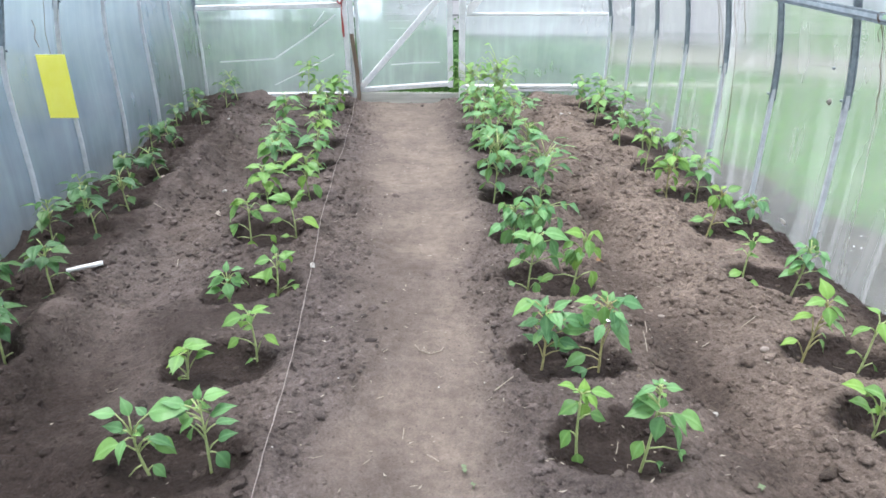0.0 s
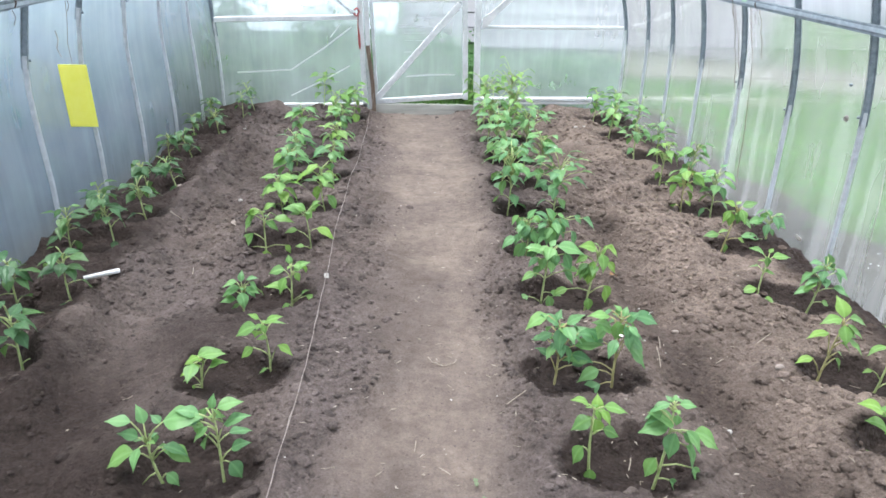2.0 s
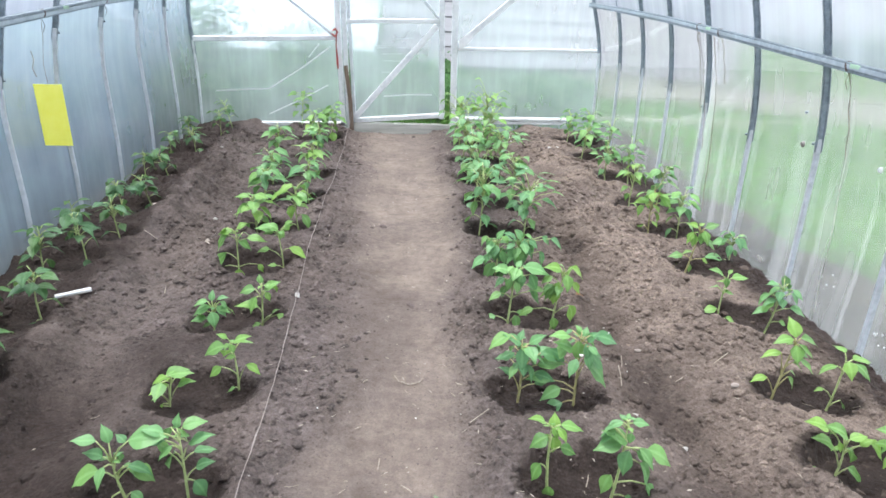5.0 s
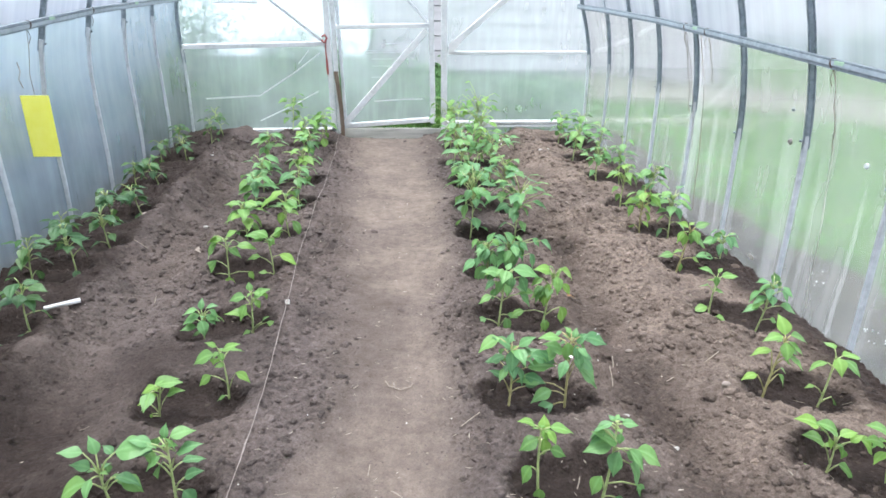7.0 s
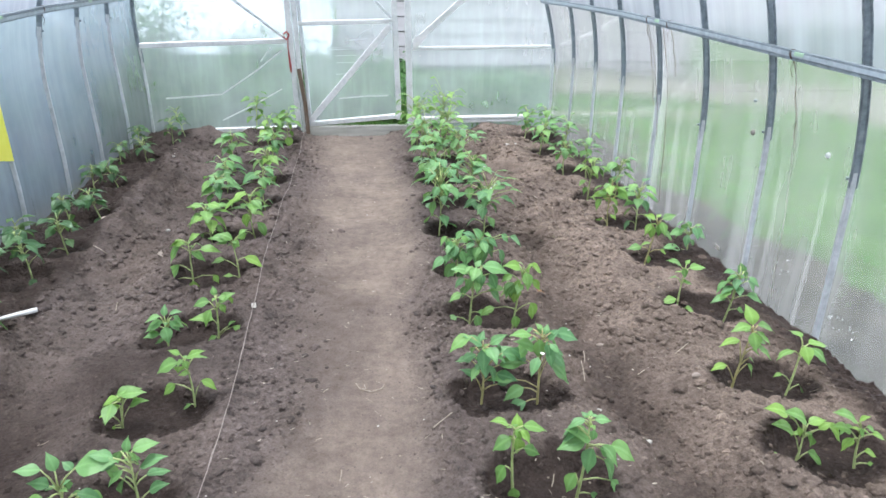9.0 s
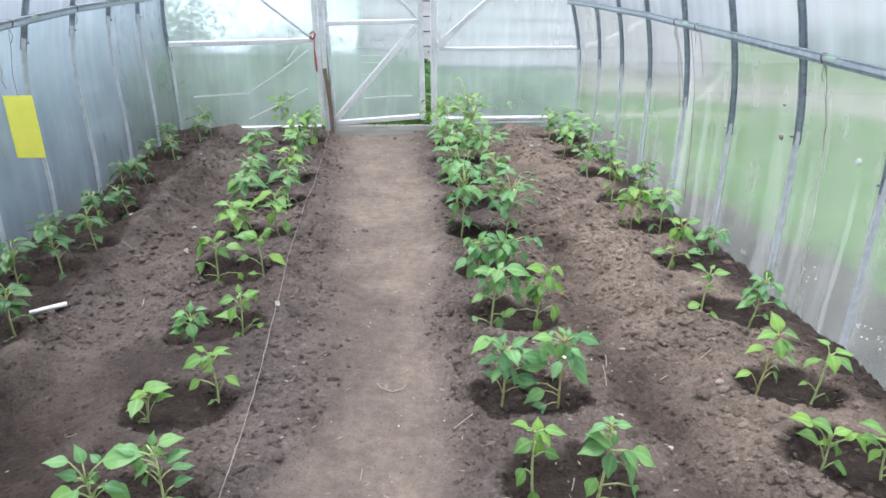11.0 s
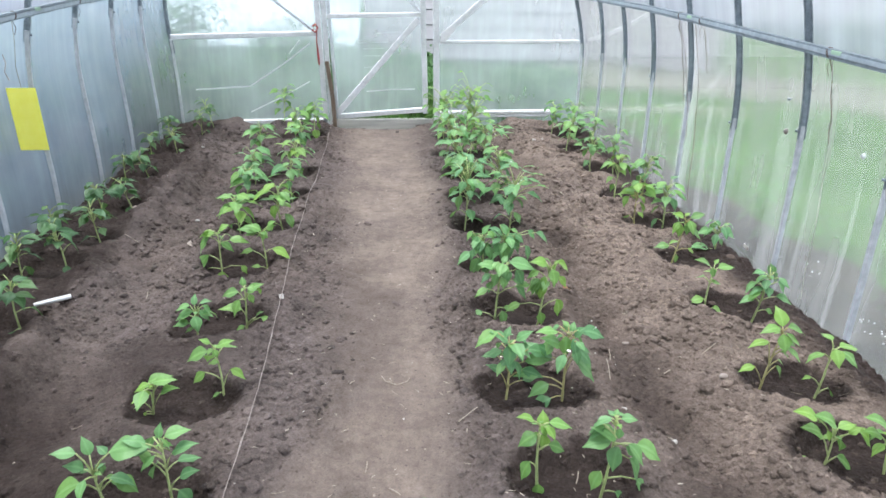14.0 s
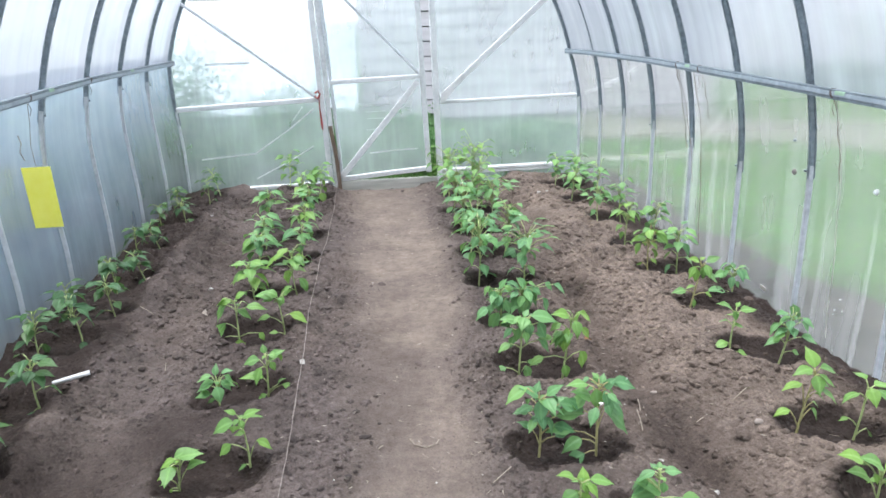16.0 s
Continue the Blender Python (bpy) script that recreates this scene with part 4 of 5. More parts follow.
def leaf_mesh(name, mat, seed):
    """An ovate, pointed pepper leaf, one long, folded along its midrib and arched, its root at the origin."""
    r = random.Random(seed)
    wide, arch, fold, twist = r.uniform(0.225, 0.285), r.uniform(0.15, 0.65), r.uniform(0.12, 0.5), r.uniform(-0.35, 0.35)
    nl, na = 10, 7
    me = bpy.data.meshes.new(name)
    verts, ribs = [], []
    for i in range(nl + 1):
        u = i / nl
        w = wide * 1.25 * (math.sin(math.pi * u ** 0.80) ** 1.15) * (1 - 0.40 * u) if 0 < i < nl else 0.006
        bend = -arch * u * u * 0.6
        for j in range(na):
            s = (j - (na - 1) / 2) / ((na - 1) / 2)
            wave = 0.018 * math.sin(u * 13 + seed) * abs(s) + 0.022 * math.sin(u * 22 + 3 * abs(s)) * (1 - abs(s)) * abs(s) * 2
            x, z = s * w, fold * w * abs(s) ** 1.3 - 0.1 * w * s * s + bend + wave
            z += twist * s * w * u
            verts.append((x, u * (1 - 0.12 * arch * u), z))
            ribs.append(1.0 if s == 0 else (0.12 if (i % 2 == 0) else 0.0) * (1 - abs(s)))
    faces = [(i * na + j, i * na + j + 1, (i + 1) * na + j + 1, (i + 1) * na + j) for i in range(nl) for j in range(na - 1)]
    me.from_pydata(verts, [], faces)
    me.attributes.new("rib", "FLOAT", "POINT").data.foreach_set("value", ribs)
    me.materials.append(mat)
    me.polygons.foreach_set("use_smooth", [True] * len(me.polygons))
    return me


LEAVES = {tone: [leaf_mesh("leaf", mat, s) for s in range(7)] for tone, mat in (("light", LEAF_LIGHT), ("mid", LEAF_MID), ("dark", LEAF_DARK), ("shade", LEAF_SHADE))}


WEED_LEAF, DRY_BLADE, PALE_BLADE = leaf_mesh("weed_blade", WEED, 3), leaf_mesh("dry_blade", DRY_LEAF, 5), leaf_mesh("pale_blade", PALE_LEAF, 2)


def flower_mesh():
    bm = bmesh.new()
    for k in range(6):
        a = k * math.tau / 6
        d, t = Vector((math.cos(a), math.sin(a), -0.25)), Vector((-math.sin(a), math.cos(a), 0))
        q = [bm.verts.new(p) for p in (Vector((0, 0, 0)), d * 0.6 + t * 0.3, d * 1.0, d * 0.6 - t * 0.3)]
        bm.faces.new(q)
    bmesh.ops.create_uvsphere(bm, u_segments=6, v_segments=4, radius=0.22)
    me = bpy.data.meshes.new("flower")
    bm.to_mesh(me)
    bm.free()
    me.materials.append(PETAL)
    return me


FLOWER = flower_mesh()
WORDS = {"light": "young yellow-green pepper seedling in a damp soil pit", "mid": "green pepper seedling planted in a damp soil pit", "dark": "bushy dark green pepper plant in a damp soil pit", "shade": "green pepper seedling, darkened for shade, in a damp pit by the sheet wall"}


def raise_plant(e, spine, rows, tone, r, pale, flowers):
    """Stem, petioles and leaves. rows: node (share of the stem), petiole's way, length and rise, leaf's length, way, droop and roll, in degrees."""
    bm = bmesh.new()
    tube(bm, [spine(u) for u in (-0.25, 0.0, 0.25, 0.5, 0.75, 1.0)], [0.0040, 0.0039, 0.0036, 0.0032, 0.0027, 0.0019], 6)
    spots = []
    for u, pway, reach, rise, length, way, droop, roll in rows:
        a, p = radians(pway), spine(u)
        flat = Vector((math.cos(a), math.sin(a), 0))
        root = p + flat * reach * math.cos(radians(rise)) + Vector((0, 0, reach * math.sin(radians(rise))))
        mid = (p + root) / 2 + Vector((0, 0, reach * 0.10))
        tube(bm, [p, mid, root], [0.0023, 0.0020, 0.0017], 5)
        spots.append((root, length, way, droop, roll))
    smooth(part("stem", bm, STEM_PALE if pale else STEM, e))
    for root, length, way, droop, roll in spots:
        o = new("leaf", LEAVES[tone][r.randrange(7)])
        o.parent = e
        width = length * r.uniform(1.02, 1.25)
        turn = pose(0, 0, 0, 0, 0, way - 90) @ pose(0, 0, 0, -droop + 5) @ pose(0, 0, 0, 0, roll, 0)
        o.matrix_basis = Matrix.Translation(root) @ turn @ Matrix.Diagonal((width, length, length, 1))
    for k in range(flowers):
        o = new("flower", FLOWER)
        o.parent = e
        o["label"] = "small white flower"
        p = spine(r.uniform(0.75, 1.05)) + Vector((r.uniform(-0.06, 0.06), r.uniform(-0.07, 0.03), r.uniform(-0.02, 0.04)))
        o.matrix_basis = Matrix.LocRotScale(p, Euler((r.uniform(-0.8, 0.8), r.uniform(-0.8, 0.8), 0)), Vector((0.0068, 0.0068, 0.0068)))
    return e


def grown(x, y, top, tone, rows, seed, pale=False, flowers=0):
    """A plant whose leaves are set one by one. top: the growing tip, sideways and up from the foot."""
    r = random.Random(seed + 100)
    e = thing("pepper_plant", WORDS[tone], "pepper plant", "pepper plants in the beds", at=(x, y, -0.03))
    bend = r.uniform(-0.006, 0.006)
    spine = lambda u: Vector((top[0] * u + bend * math.sin(3 * u), 0, top[1] * u))
    big = 1.3 if tone == "dark" else 1.1
    rows = [(u, pw, reach, rise, length * big, way + r.uniform(-5, 5), droop, roll * 0.55 + r.uniform(-10, 10)) for u, pw, reach, rise, length, way, droop, roll in rows]
    full = 11 if 0.3 < x < 0.7 and y > 2.6 else 0
    for k in range({"light": 2, "mid": 4, "dark": 11}[tone] + full):
        w = r.uniform(0, 360)
        rows.append((r.uniform(0.62, 1.0), w, r.uniform(0.02, 0.05), r.uniform(20, 60), r.uniform(0.035, 0.065), w + r.uniform(-20, 20), r.uniform(10, 60), r.uniform(-15, 15)))
    rows += [(r.uniform(0.9, 1.0), w, r.uniform(0.005, 0.012), 60, r.uniform(0.016, 0.030), w, r.uniform(-30, 20), 0) for w in (r.uniform(0, 120), r.uniform(120, 240), r.uniform(240, 360))]
    return raise_plant(e, spine, rows, tone, r, pale, flowers)


def pepper(x, y, height, lean=(0.0, 0.0), tone="mid", leaves=None, seed=0, bushy=0, pale=False, flowers=0, leaf=0.085):
    """A plant that grows by chance. leaves: rows of node (share of the stem), way (degrees, 0 right, 90 away), petiole, its rise, length, droop."""
    r = random.Random(seed + 100)
    z0 = soil_z(x, y) - 0.012
    e = thing("pepper_plant", WORDS[tone], "pepper plant", "pepper plants in the beds", at=(x, y, z0))
    height = height * (1.12 if leaves is None else 1.04) + max(0.0, -0.03 - z0)
    leaf *= 1.0
    top = height * 0.80
    bend = r.uniform(-0.012, 0.012)
    spine = lambda u: Vector((lean[0] * u + bend * math.sin(3 * u), lean[1] * u, top * u))
    if leaves is None:
        leaves = []
        n_top, n_low = 11 + 2 * bushy, 3 + bushy // 2
        a = r.uniform(0, 360)
        for k in range(n_low):
            u = 0.22 + 0.45 * k / max(1, n_low - 1) + r.uniform(-0.05, 0.05)
            leaves.append((u, a, r.uniform(0.025, 0.05), r.uniform(10, 45), leaf * r.uniform(0.5, 0.85), r.uniform(15, 60)))
            a += 137 + r.uniform(-25, 25)
        for k in range(n_top):
            u = 0.62 + 0.38 * k / (n_top - 1)
            far = r.uniform(0.010, 0.040 + 0.012 * bushy)
            leaves.append((u, a, far, r.uniform(25, 68), leaf * (r.uniform(0.6, 0.98) - 0.4 * max(0, u - 0.9) / 0.1 * r.uniform(0.3, 1)), r.uniform(-12, 34)))
            a += 137 + r.uniform(-25, 25)
    rows = [(u, way, reach, rise, length * 0.95, way + r.uniform(-12, 12), droop, r.uniform(-18, 18)) for u, way, reach, rise, length, droop in leaves]
    return raise_plant(e, spine, rows, tone, r, pale, flowers)


# the nearest plants of all rows, leaf by leaf
grown(-0.645, 1.951, (-0.022, 0.129), "mid", [
    (0.63, -174, 0.043, 34, 0.073, -173, 22, -34), (0.59, -5, 0.059, 43, 0.056, -10, 32, 26), (0.15, -14, 0.029, 55, 0.04, -15, 41, 24), (0.34, -174, 0.048, -42, 0.033, -111, 75, -32), (0.03, -171, 0.031, -35, 0.016, -117, 55, -27), (1.0, 108, 0.046, 82, 0.043, 126, -66, -7), (1.0, -171, 0.064, 67, 0.05, -171, -6, -31), (0.97, -166, 0.025, 50, 0.041, -166, -34, -34), (1.0, 5, 0.06, 53, 0.029, 162, -39, -24), (1.0, -5, 0.075, 52, 0.082, -6, -21, 34)], 0)
grown(-0.511, 1.960, (-0.003, 0.187), "mid", [
    (0.35, -11, 0.021, 2, 0.049, -15, 52, 29), (0.35, -8, 0.048, 54, 0.046, -12, -35, 38), (0.66, -12, 0.052, 68, 0.062, -9, -31, 37), (1.0, 21, 0.026, 71, 0.052, 8, -18, 34), (1.0, 149, 0.022, 74, 0.033, 60, -76, 36), (0.98, -12, 0.02, -18, 0.048, -141, -74, -50), (0.54, -172, 0.054, 59, 0.047, -163, -54, -45), (0.83, -173, 0.041, 39, 0.053, -171, -3, -31), (0.92, -173, 0.043, 41, 0.05, -170, -27, -33)], 20)
grown(-0.665, 2.340, (0.015, 0.099), "light", [
    (0.15, -8, 0.066, 64, 0.053, -10, -31, 40), (0.9, -84, 0.021, 79, 0.062, -7, -8, 33), (0.9, -157, 0.02, 59, 0.045, -169, 23, -38), (0.94, 160, 0.02, 32, 0.061, 14, -16, 36), (0.25, -60, 0.055, 85, 0.059, -171, 27, -39), (0.12, -169, 0.04, 60, 0.033, -165, 23, -36), (0.1, -168, 0.019, 14, 0.017, -131, 51, -33), (0.03, -175, 0.044, -5, 0.022, -144, -51, -50)], 92)
grown(-0.484, 2.408, (-0.012, 0.167), "light", [
    (0.22, -9, 0.07, 67, 0.048, -11, 25, 32), (0.03, -8, 0.03, 12, 0.049, -12, -39, 45), (0.39, -175, 0.053, 33, 0.045, -167, 37, -41), (0.1, -158, 0.013, 37, 0.027, -160, 31, -36), (1.0, -34, 0.011, 48, 0.055, -9, -25, 40), (0.94, -168, 0.02, 18, 0.063, -172, 16, -37), (1.0, -153, 0.023, 67, 0.032, -162, -36, -43), (0.73, -56, 0.008, 50, 0.028, -163, -2, -35), (1.0, -90, 0.006, 18, 0.025, -52, 45, 14)], 24)
grown(0.350, 1.965, (-0.007, 0.198), "light", [
    (0.38, -168, 0.029, 48, 0.051, -163, 56, -30), (0.12, -82, 0.009, 47, 0.039, -90, 69, 12), (0.63, -9, 0.033, 38, 0.041, -12, 14, 32), (0.83, -147, 0.014, 59, 0.05, -170, 24, -27), (0.98, -11, 0.025, 36, 0.054, -9, 6, 32), (1.0, -167, 0.025, 46, 0.046, -167, -36, -41), (1.0, 34, 0.014, -40, 0.037, 90, -68, -12), (1.0, -81, 0.007, 33, 0.029, -43, 44, 32)], 0)
grown(0.492, 1.919, (0.014, 0.246), "mid", [
    (0.2, -165, 0.052, 73, 0.056, -162, 63, -28), (0.3, -3, 0.073, -4, 0.046, -18, 56, 50), (0.14, -8, 0.029, 0, 0.056, -13, 52, 47), (0.53, -38, 0.044, 71, 0.059, -132, 61, -10), (0.6, -5, 0.046, -20, 0.083, -11, 59, 50), (0.69, -4, 0.055, 2, 0.076, -7, 26, 36), (0.75, -152, 0.009, 21, 0.064, -173, 5, -27), (0.81, -48, 0.009, -55, 0.065, -171, -39, -43), (0.94, -164, 0.023, 51, 0.044, -169, 12, -26), (0.98, -23, 0.011, 29, 0.035, -13, -10, 32), (1.0, 124, 0.007, 0, 0.02, 131, -23, -30), (0.97, -16, 0.023, -62, 0.027, -126, 72, -7), (1.0, 99, 0.007, 26, 0.019, 54, -25, 5), (0.72, -8, 0.031, -19, 0.034, -17, 38, 40)], 24)
grown(0.337, 2.332, (-0.002, 0.201), "dark", [
    (0.25, -170, 0.062, 68, 0.045, -166, -43, -49), (0.53, -174, 0.072, 57, 0.036, -167, -16, -35), (0.81, -111, 0.044, 77, 0.054, -95, 67, 6), (0.95, -142, 0.022, 73, 0.051, -167, -44, -50), (0.98, -174, 0.058, 51, 0.059, -172, 20, -33), (0.95, -13, 0.029, 53, 0.046, -13, -37, 41), (0.63, -5, 0.077, 49, 0.054, -9, 11, 36), (0.58, -5, 0.052, 33, 0.062, -7, -7, 34), (0.44, -6, 0.046, 35, 0.052, -9, 19, 36), (0.3, -5, 0.047, 26, 0.043, -13, -31, 37), (1.0, -20, 0.012, 10, 0.044, -14, 40, 43), (0.81, -170, 0.032, 42, 0.043, -169, 12, -32), (1.0, 146, 0.021, 59, 0.028, 49, -49, 16), (0.72, 17, 0.029, 45, 0.055, 16, -21, 29)], 19, pale=True)
grown(0.505, 2.328, (-0.001, 0.239), "dark", [
    (0.25, -177, 0.087, 26, 0.059, -172, -16, -35), (0.18, -175, 0.051, 28, 0.056, -171, 20, -30), (0.09, -174, 0.036, -6, 0.059, -171, 27, -29), (0.49, -175, 0.06, 45, 0.055, -167, -48, -50), (0.53, -9, 0.062, 66, 0.059, -11, 46, 49), (0.37, -13, 0.067, 75, 0.092, -6, 37, 44), (0.84, -147, 0.028, 67, 0.051, -90, 74, 15), (0.81, -6, 0.061, 52, 0.058, -8, 10, 37), (0.88, -173, 0.045, 42, 0.053, -171, -14, -36), (0.96, 90, 0.021, 73, 0.022, 126, -37, -30), (0.92, -13, 0.018, 8, 0.036, -25, -59, 50), (0.76, -174, 0.044, 31, 0.047, -168, 35, -31), (0.92, 31, 0.019, 52, 0.025, 57, -49, 8), (0.69, -169, 0.038, 57, 0.053, -169, -37, -47)], 32, pale=True, flowers=2)
grown(1.106, 2.321, (0.034, 0.215), "light", [
    (0.20, 178, 0.070, 62, 0.046, 180, 12, -10), (0.30, 0, 0.050, 55, 0.045, -25, 50, 20), (0.45, -5, 0.040, 50, 0.026, -10, 30, 0), (0.50, 165, 0.080, 80, 0.058, 178, 5, -20), (0.52, 10, 0.090, 76, 0.060, 0, 30, 25),
    (1.0, 90, 0.020, 75, 0.062, 95, -55, 0), (1.0, 180, 0.022, 60, 0.058, 188, 0, -20), (1.0, 0, 0.025, 60, 0.060, -5, 15, 25), (0.95, -90, 0.015, 60, 0.052, -90, 40, 0), (0.95, -40, 0.020, 55, 0.050, -35, 35, 10)], 67, pale=True)
grown(1.099, 1.985, (0.006, 0.107), "light", [
    (0.12, -174, 0.05, 37, 0.048, -170, -13, -26), (0.21, -9, 0.039, 50, 0.064, -10, 42, 47), (0.46, -174, 0.083, 63, 0.062, -174, -34, -40), (0.96, -176, 0.097, 49, 0.060, -174, -29, -37), (0.96, -149, 0.048, 81, 0.068, -174, -38, -45), (1.0, -53, 0.034, 82, 0.041, -13, -29, 30), (0.89, -4, 0.069, 28, 0.066, -6, 38, 45), (0.93, -167, 0.045, 54, 0.028, -67, 58, 37), (0.93, -6, 0.042, 31, 0.034, -20, -47, 36)], 5)
grown(1.249, 1.954, (-0.012, 0.133), "light", [
    (0.18, -7, 0.033, 6, 0.024, -20, 14, 34), (0.31, -13, 0.032, 56, 0.038, -13, 17, 34), (0.67, -173, 0.057, 54, 0.052, -170, -31, -36), (1.0, -171, 0.041, 50, 0.066, -174, -35, -41), (1.0, -165, 0.034, 63, 0.026, -36, -58, 49), (0.8, -8, 0.033, 24, 0.041, -12, 15, 34), (0.89, -25, 0.027, 69, 0.025, -20, 19, 37), (0.97, -152, 0.018, 44, 0.025, -63, 51, 39)], 80)
grown(-0.635, 2.757, (0.002, 0.101), "mid", [
    (0.42, -169, 0.031, 47, 0.05, -171, -2, -36), (0.25, -157, 0.023, 63, 0.03, -164, 15, -37), (0.85, -149, 0.025, 72, 0.062, -172, 16, -39), (0.89, -164, 0.043, 71, 0.049, -171, 8, -38), (1.0, 124, 0.026, 74, 0.038, 86, -68, 14), (0.96, -12, 0.045, 66, 0.038, -14, -25, 42), (0.85, -20, 0.034, 59, 0.045, -26, 45, 28), (0.68, -25, 0.017, 55, 0.021, -117, 65, -29), (0.93, -11, 0.022, 23, 0.039, -12, 1, 33)], 9)
grown(-0.483, 2.802, (0.006, 0.169), "light", [
    (0.13, -5, 0.06, 35, 0.053, -9, 21, 34), (0.17, -7, 0.045, 41, 0.036, -20, -50, 50), (0.04, -147, 0.019, 67, 0.036, -166, 27, -39), (0.36, -162, 0.028, 63, 0.074, -173, -17, -37), (0.68, -169, 0.045, 62, 0.052, -171, 6, -38), (0.94, 133, 0.015, 57, 0.031, 106, -62, -3), (0.81, -24, 0.017, 54, 0.06, -11, -43, 50), (0.74, -21, 0.026, 51, 0.032, -43, 51, 22), (0.97, -22, 0.013, 30, 0.034, -14, 2, 35)], 81)
grown(-0.654, 3.253, (-0.001, 0.189), "light", [
    (0.35, -175, 0.054, 38, 0.124, -174, 53, -50), (0.19, -177, 0.067, 1, 0.039, -166, 31, -44), (0.16, -79, 0.006, -12, 0.066, -86, 78, -8), (0.19, -3, 0.08, 10, 0.038, -19, 50, 36), (0.61, -22, 0.04, 78, 0.062, -8, 33, 38), (0.74, -5, 0.047, 27, 0.074, -6, -2, 39), (0.81, -173, 0.04, 34, 0.085, -172, 48, -50), (0.94, -158, 0.018, 52, 0.056, -172, 3, -41), (1.0, -30, 0.016, 60, 0.046, -14, -42, 50)], 55)
grown(-0.474, 3.254, (-0.017, 0.186), "light", [
    (0.4, -175, 0.063, 40, 0.051, -171, 3, -40), (0.56, -7, 0.035, 29, 0.078, -6, 19, 38), (0.17, -171, 0.029, 27, 0.035, -167, -8, -39), (0.87, -163, 0.04, 70, 0.075, -174, -15, -41), (0.91, -168, 0.027, 45, 0.043, -169, -5, -41), (0.96, -71, 0.021, 78, 0.057, -170, -35, -46), (0.96, -11, 0.034, 50, 0.044, -12, -28, 48), (0.96, -8, 0.049, 53, 0.037, -18, -45, 50), (0.9, -16, 0.038, 56, 0.04, -131, 62, -35)], 28)
grown(0.375, 2.784, (0.018, 0.240), "mid", [
    (0.16, -175, 0.053, 30, 0.042, -168, 19, -34), (0.09, -7, 0.052, 62, 0.053, -41, 78, 49), (0.32, -9, 0.027, 6, 0.039, -12, 7, 37), (0.55, -174, 0.043, 31, 0.05, -170, 21, -35), (0.55, -4, 0.068, 25, 0.059, -10, 41, 46), (0.73, -149, 0.039, 72, 0.049, -139, 64, -26), (0.77, -173, 0.043, 37, 0.044, -168, 31, -36), (0.91, -22, 0.033, 61, 0.053, -131, 70, -21), (0.89, -9, 0.046, 55, 0.088, -5, 3, 39), (0.82, -7, 0.061, 30, 0.058, -35, 65, 47), (0.91, -169, 0.028, 39, 0.06, -172, -22, -42), (0.98, 78, 0.012, 59, 0.034, 34, -42, 27)], 9)
grown(0.529, 2.775, (0.029, 0.230), "light", [
    (0.09, -62, 0.045, 81, 0.047, -67, 71, 27), (0.33, -3, 0.063, 34, 0.067, -20, 72, 50), (0.38, -177, 0.077, 8, 0.055, -171, 17, -34), (0.67, -154, 0.04, 60, 0.065, -95, 71, 7), (0.72, -6, 0.053, 40, 0.049, -13, 44, 49), (0.91, -157, 0.04, 75, 0.059, -172, -21, -42), (1.0, -117, 0.023, 79, 0.029, -153, -52, -50), (0.97, -10, 0.042, 55, 0.06, -9, 36, 47), (0.97, -20, 0.012, 6, 0.048, -39, -74, 50), (0.81, -173, 0.049, 47, 0.044, -169, 21, -34), (0.76, -176, 0.059, -6, 0.053, -171, -13, -38)], 14)
grown(0.391, 3.207, (-0.002, 0.175), "dark", [
    (0.57, -175, 0.113, 65, 0.037, -161, 49, -39), (0.64, -166, 0.048, 75, 0.058, -113, 83, -12), (0.64, -7, 0.045, 59, 0.055, -159, 69, -43), (0.36, -175, 0.068, 43, 0.059, -171, 28, -38), (0.29, -150, 0.039, 72, 0.08, -158, 63, -40), (0.21, -12, 0.031, 62, 0.067, -41, 81, 50), (0.29, -148, 0.017, 63, 0.073, -6, 10, 39), (0.93, -142, 0.027, 76, 0.042, -18, -53, 50), (0.86, -20, 0.028, 66, 0.043, -12, -21, 42)], 79)
grown(0.496, 3.175, (-0.021, 0.186), "dark", [
    (0.8, -172, 0.097, 72, 0.061, -11, 47, 50), (0.8, -22, 0.051, 78, 0.08, -9, 52, 50), (0.67, -117, 0.049, 82, 0.072, -60, 77, 33), (0.67, -172, 0.05, 53, 0.048, -152, 69, -38), (0.6, -3, 0.082, 28, 0.056, -20, 65, 50), (0.93, -12, 0.053, 69, 0.029, -17, 22, 42), (0.87, -2, 0.128, 20, 0.059, -9, 35, 47), (0.87, -3, 0.101, 32, 0.038, -17, 43, 48), (0.97, -164, 0.024, 53, 0.054, -169, -40, -50)], 61)
grown(1.152, 2.799, (0.006, 0.196), "light", [
    (0.22, -169, 0.023, 17, 0.046, -170, 1, -31), (0.36, -160, 0.023, 59, 0.052, -171, 11, -30), (0.19, -8, 0.032, 23, 0.039, -12, 13, 39), (0.98, -169, 0.036, 55, 0.057, -170, -34, -50), (0.98, -16, 0.023, 50, 0.06, -8, -7, 37), (1.0, 45, 0.025, 71, 0.029, 36, -34, 16), (0.98, -146, 0.022, 61, 0.037, -70, 66, 34), (0.75, -23, 0.012, 32, 0.027, -17, 4, 39)], 27)
grown(1.311, 2.752, (0.037, 0.198), "dark", [
    (0.5, -148, 0.052, 82, 0.046, -170, 11, -29), (0.44, -172, 0.038, 44, 0.048, -170, 8, -29), (0.27, -7, 0.033, 13, 0.026, -19, 18, 41), (0.5, -5, 0.053, 16, 0.059, -8, 15, 40), (0.75, -7, 0.042, 35, 0.058, -12, 48, 50), (0.92, -172, 0.04, 47, 0.039, -168, -9, -34), (0.95, -45, 0.024, 77, 0.038, -144, -69, -50)], 51)
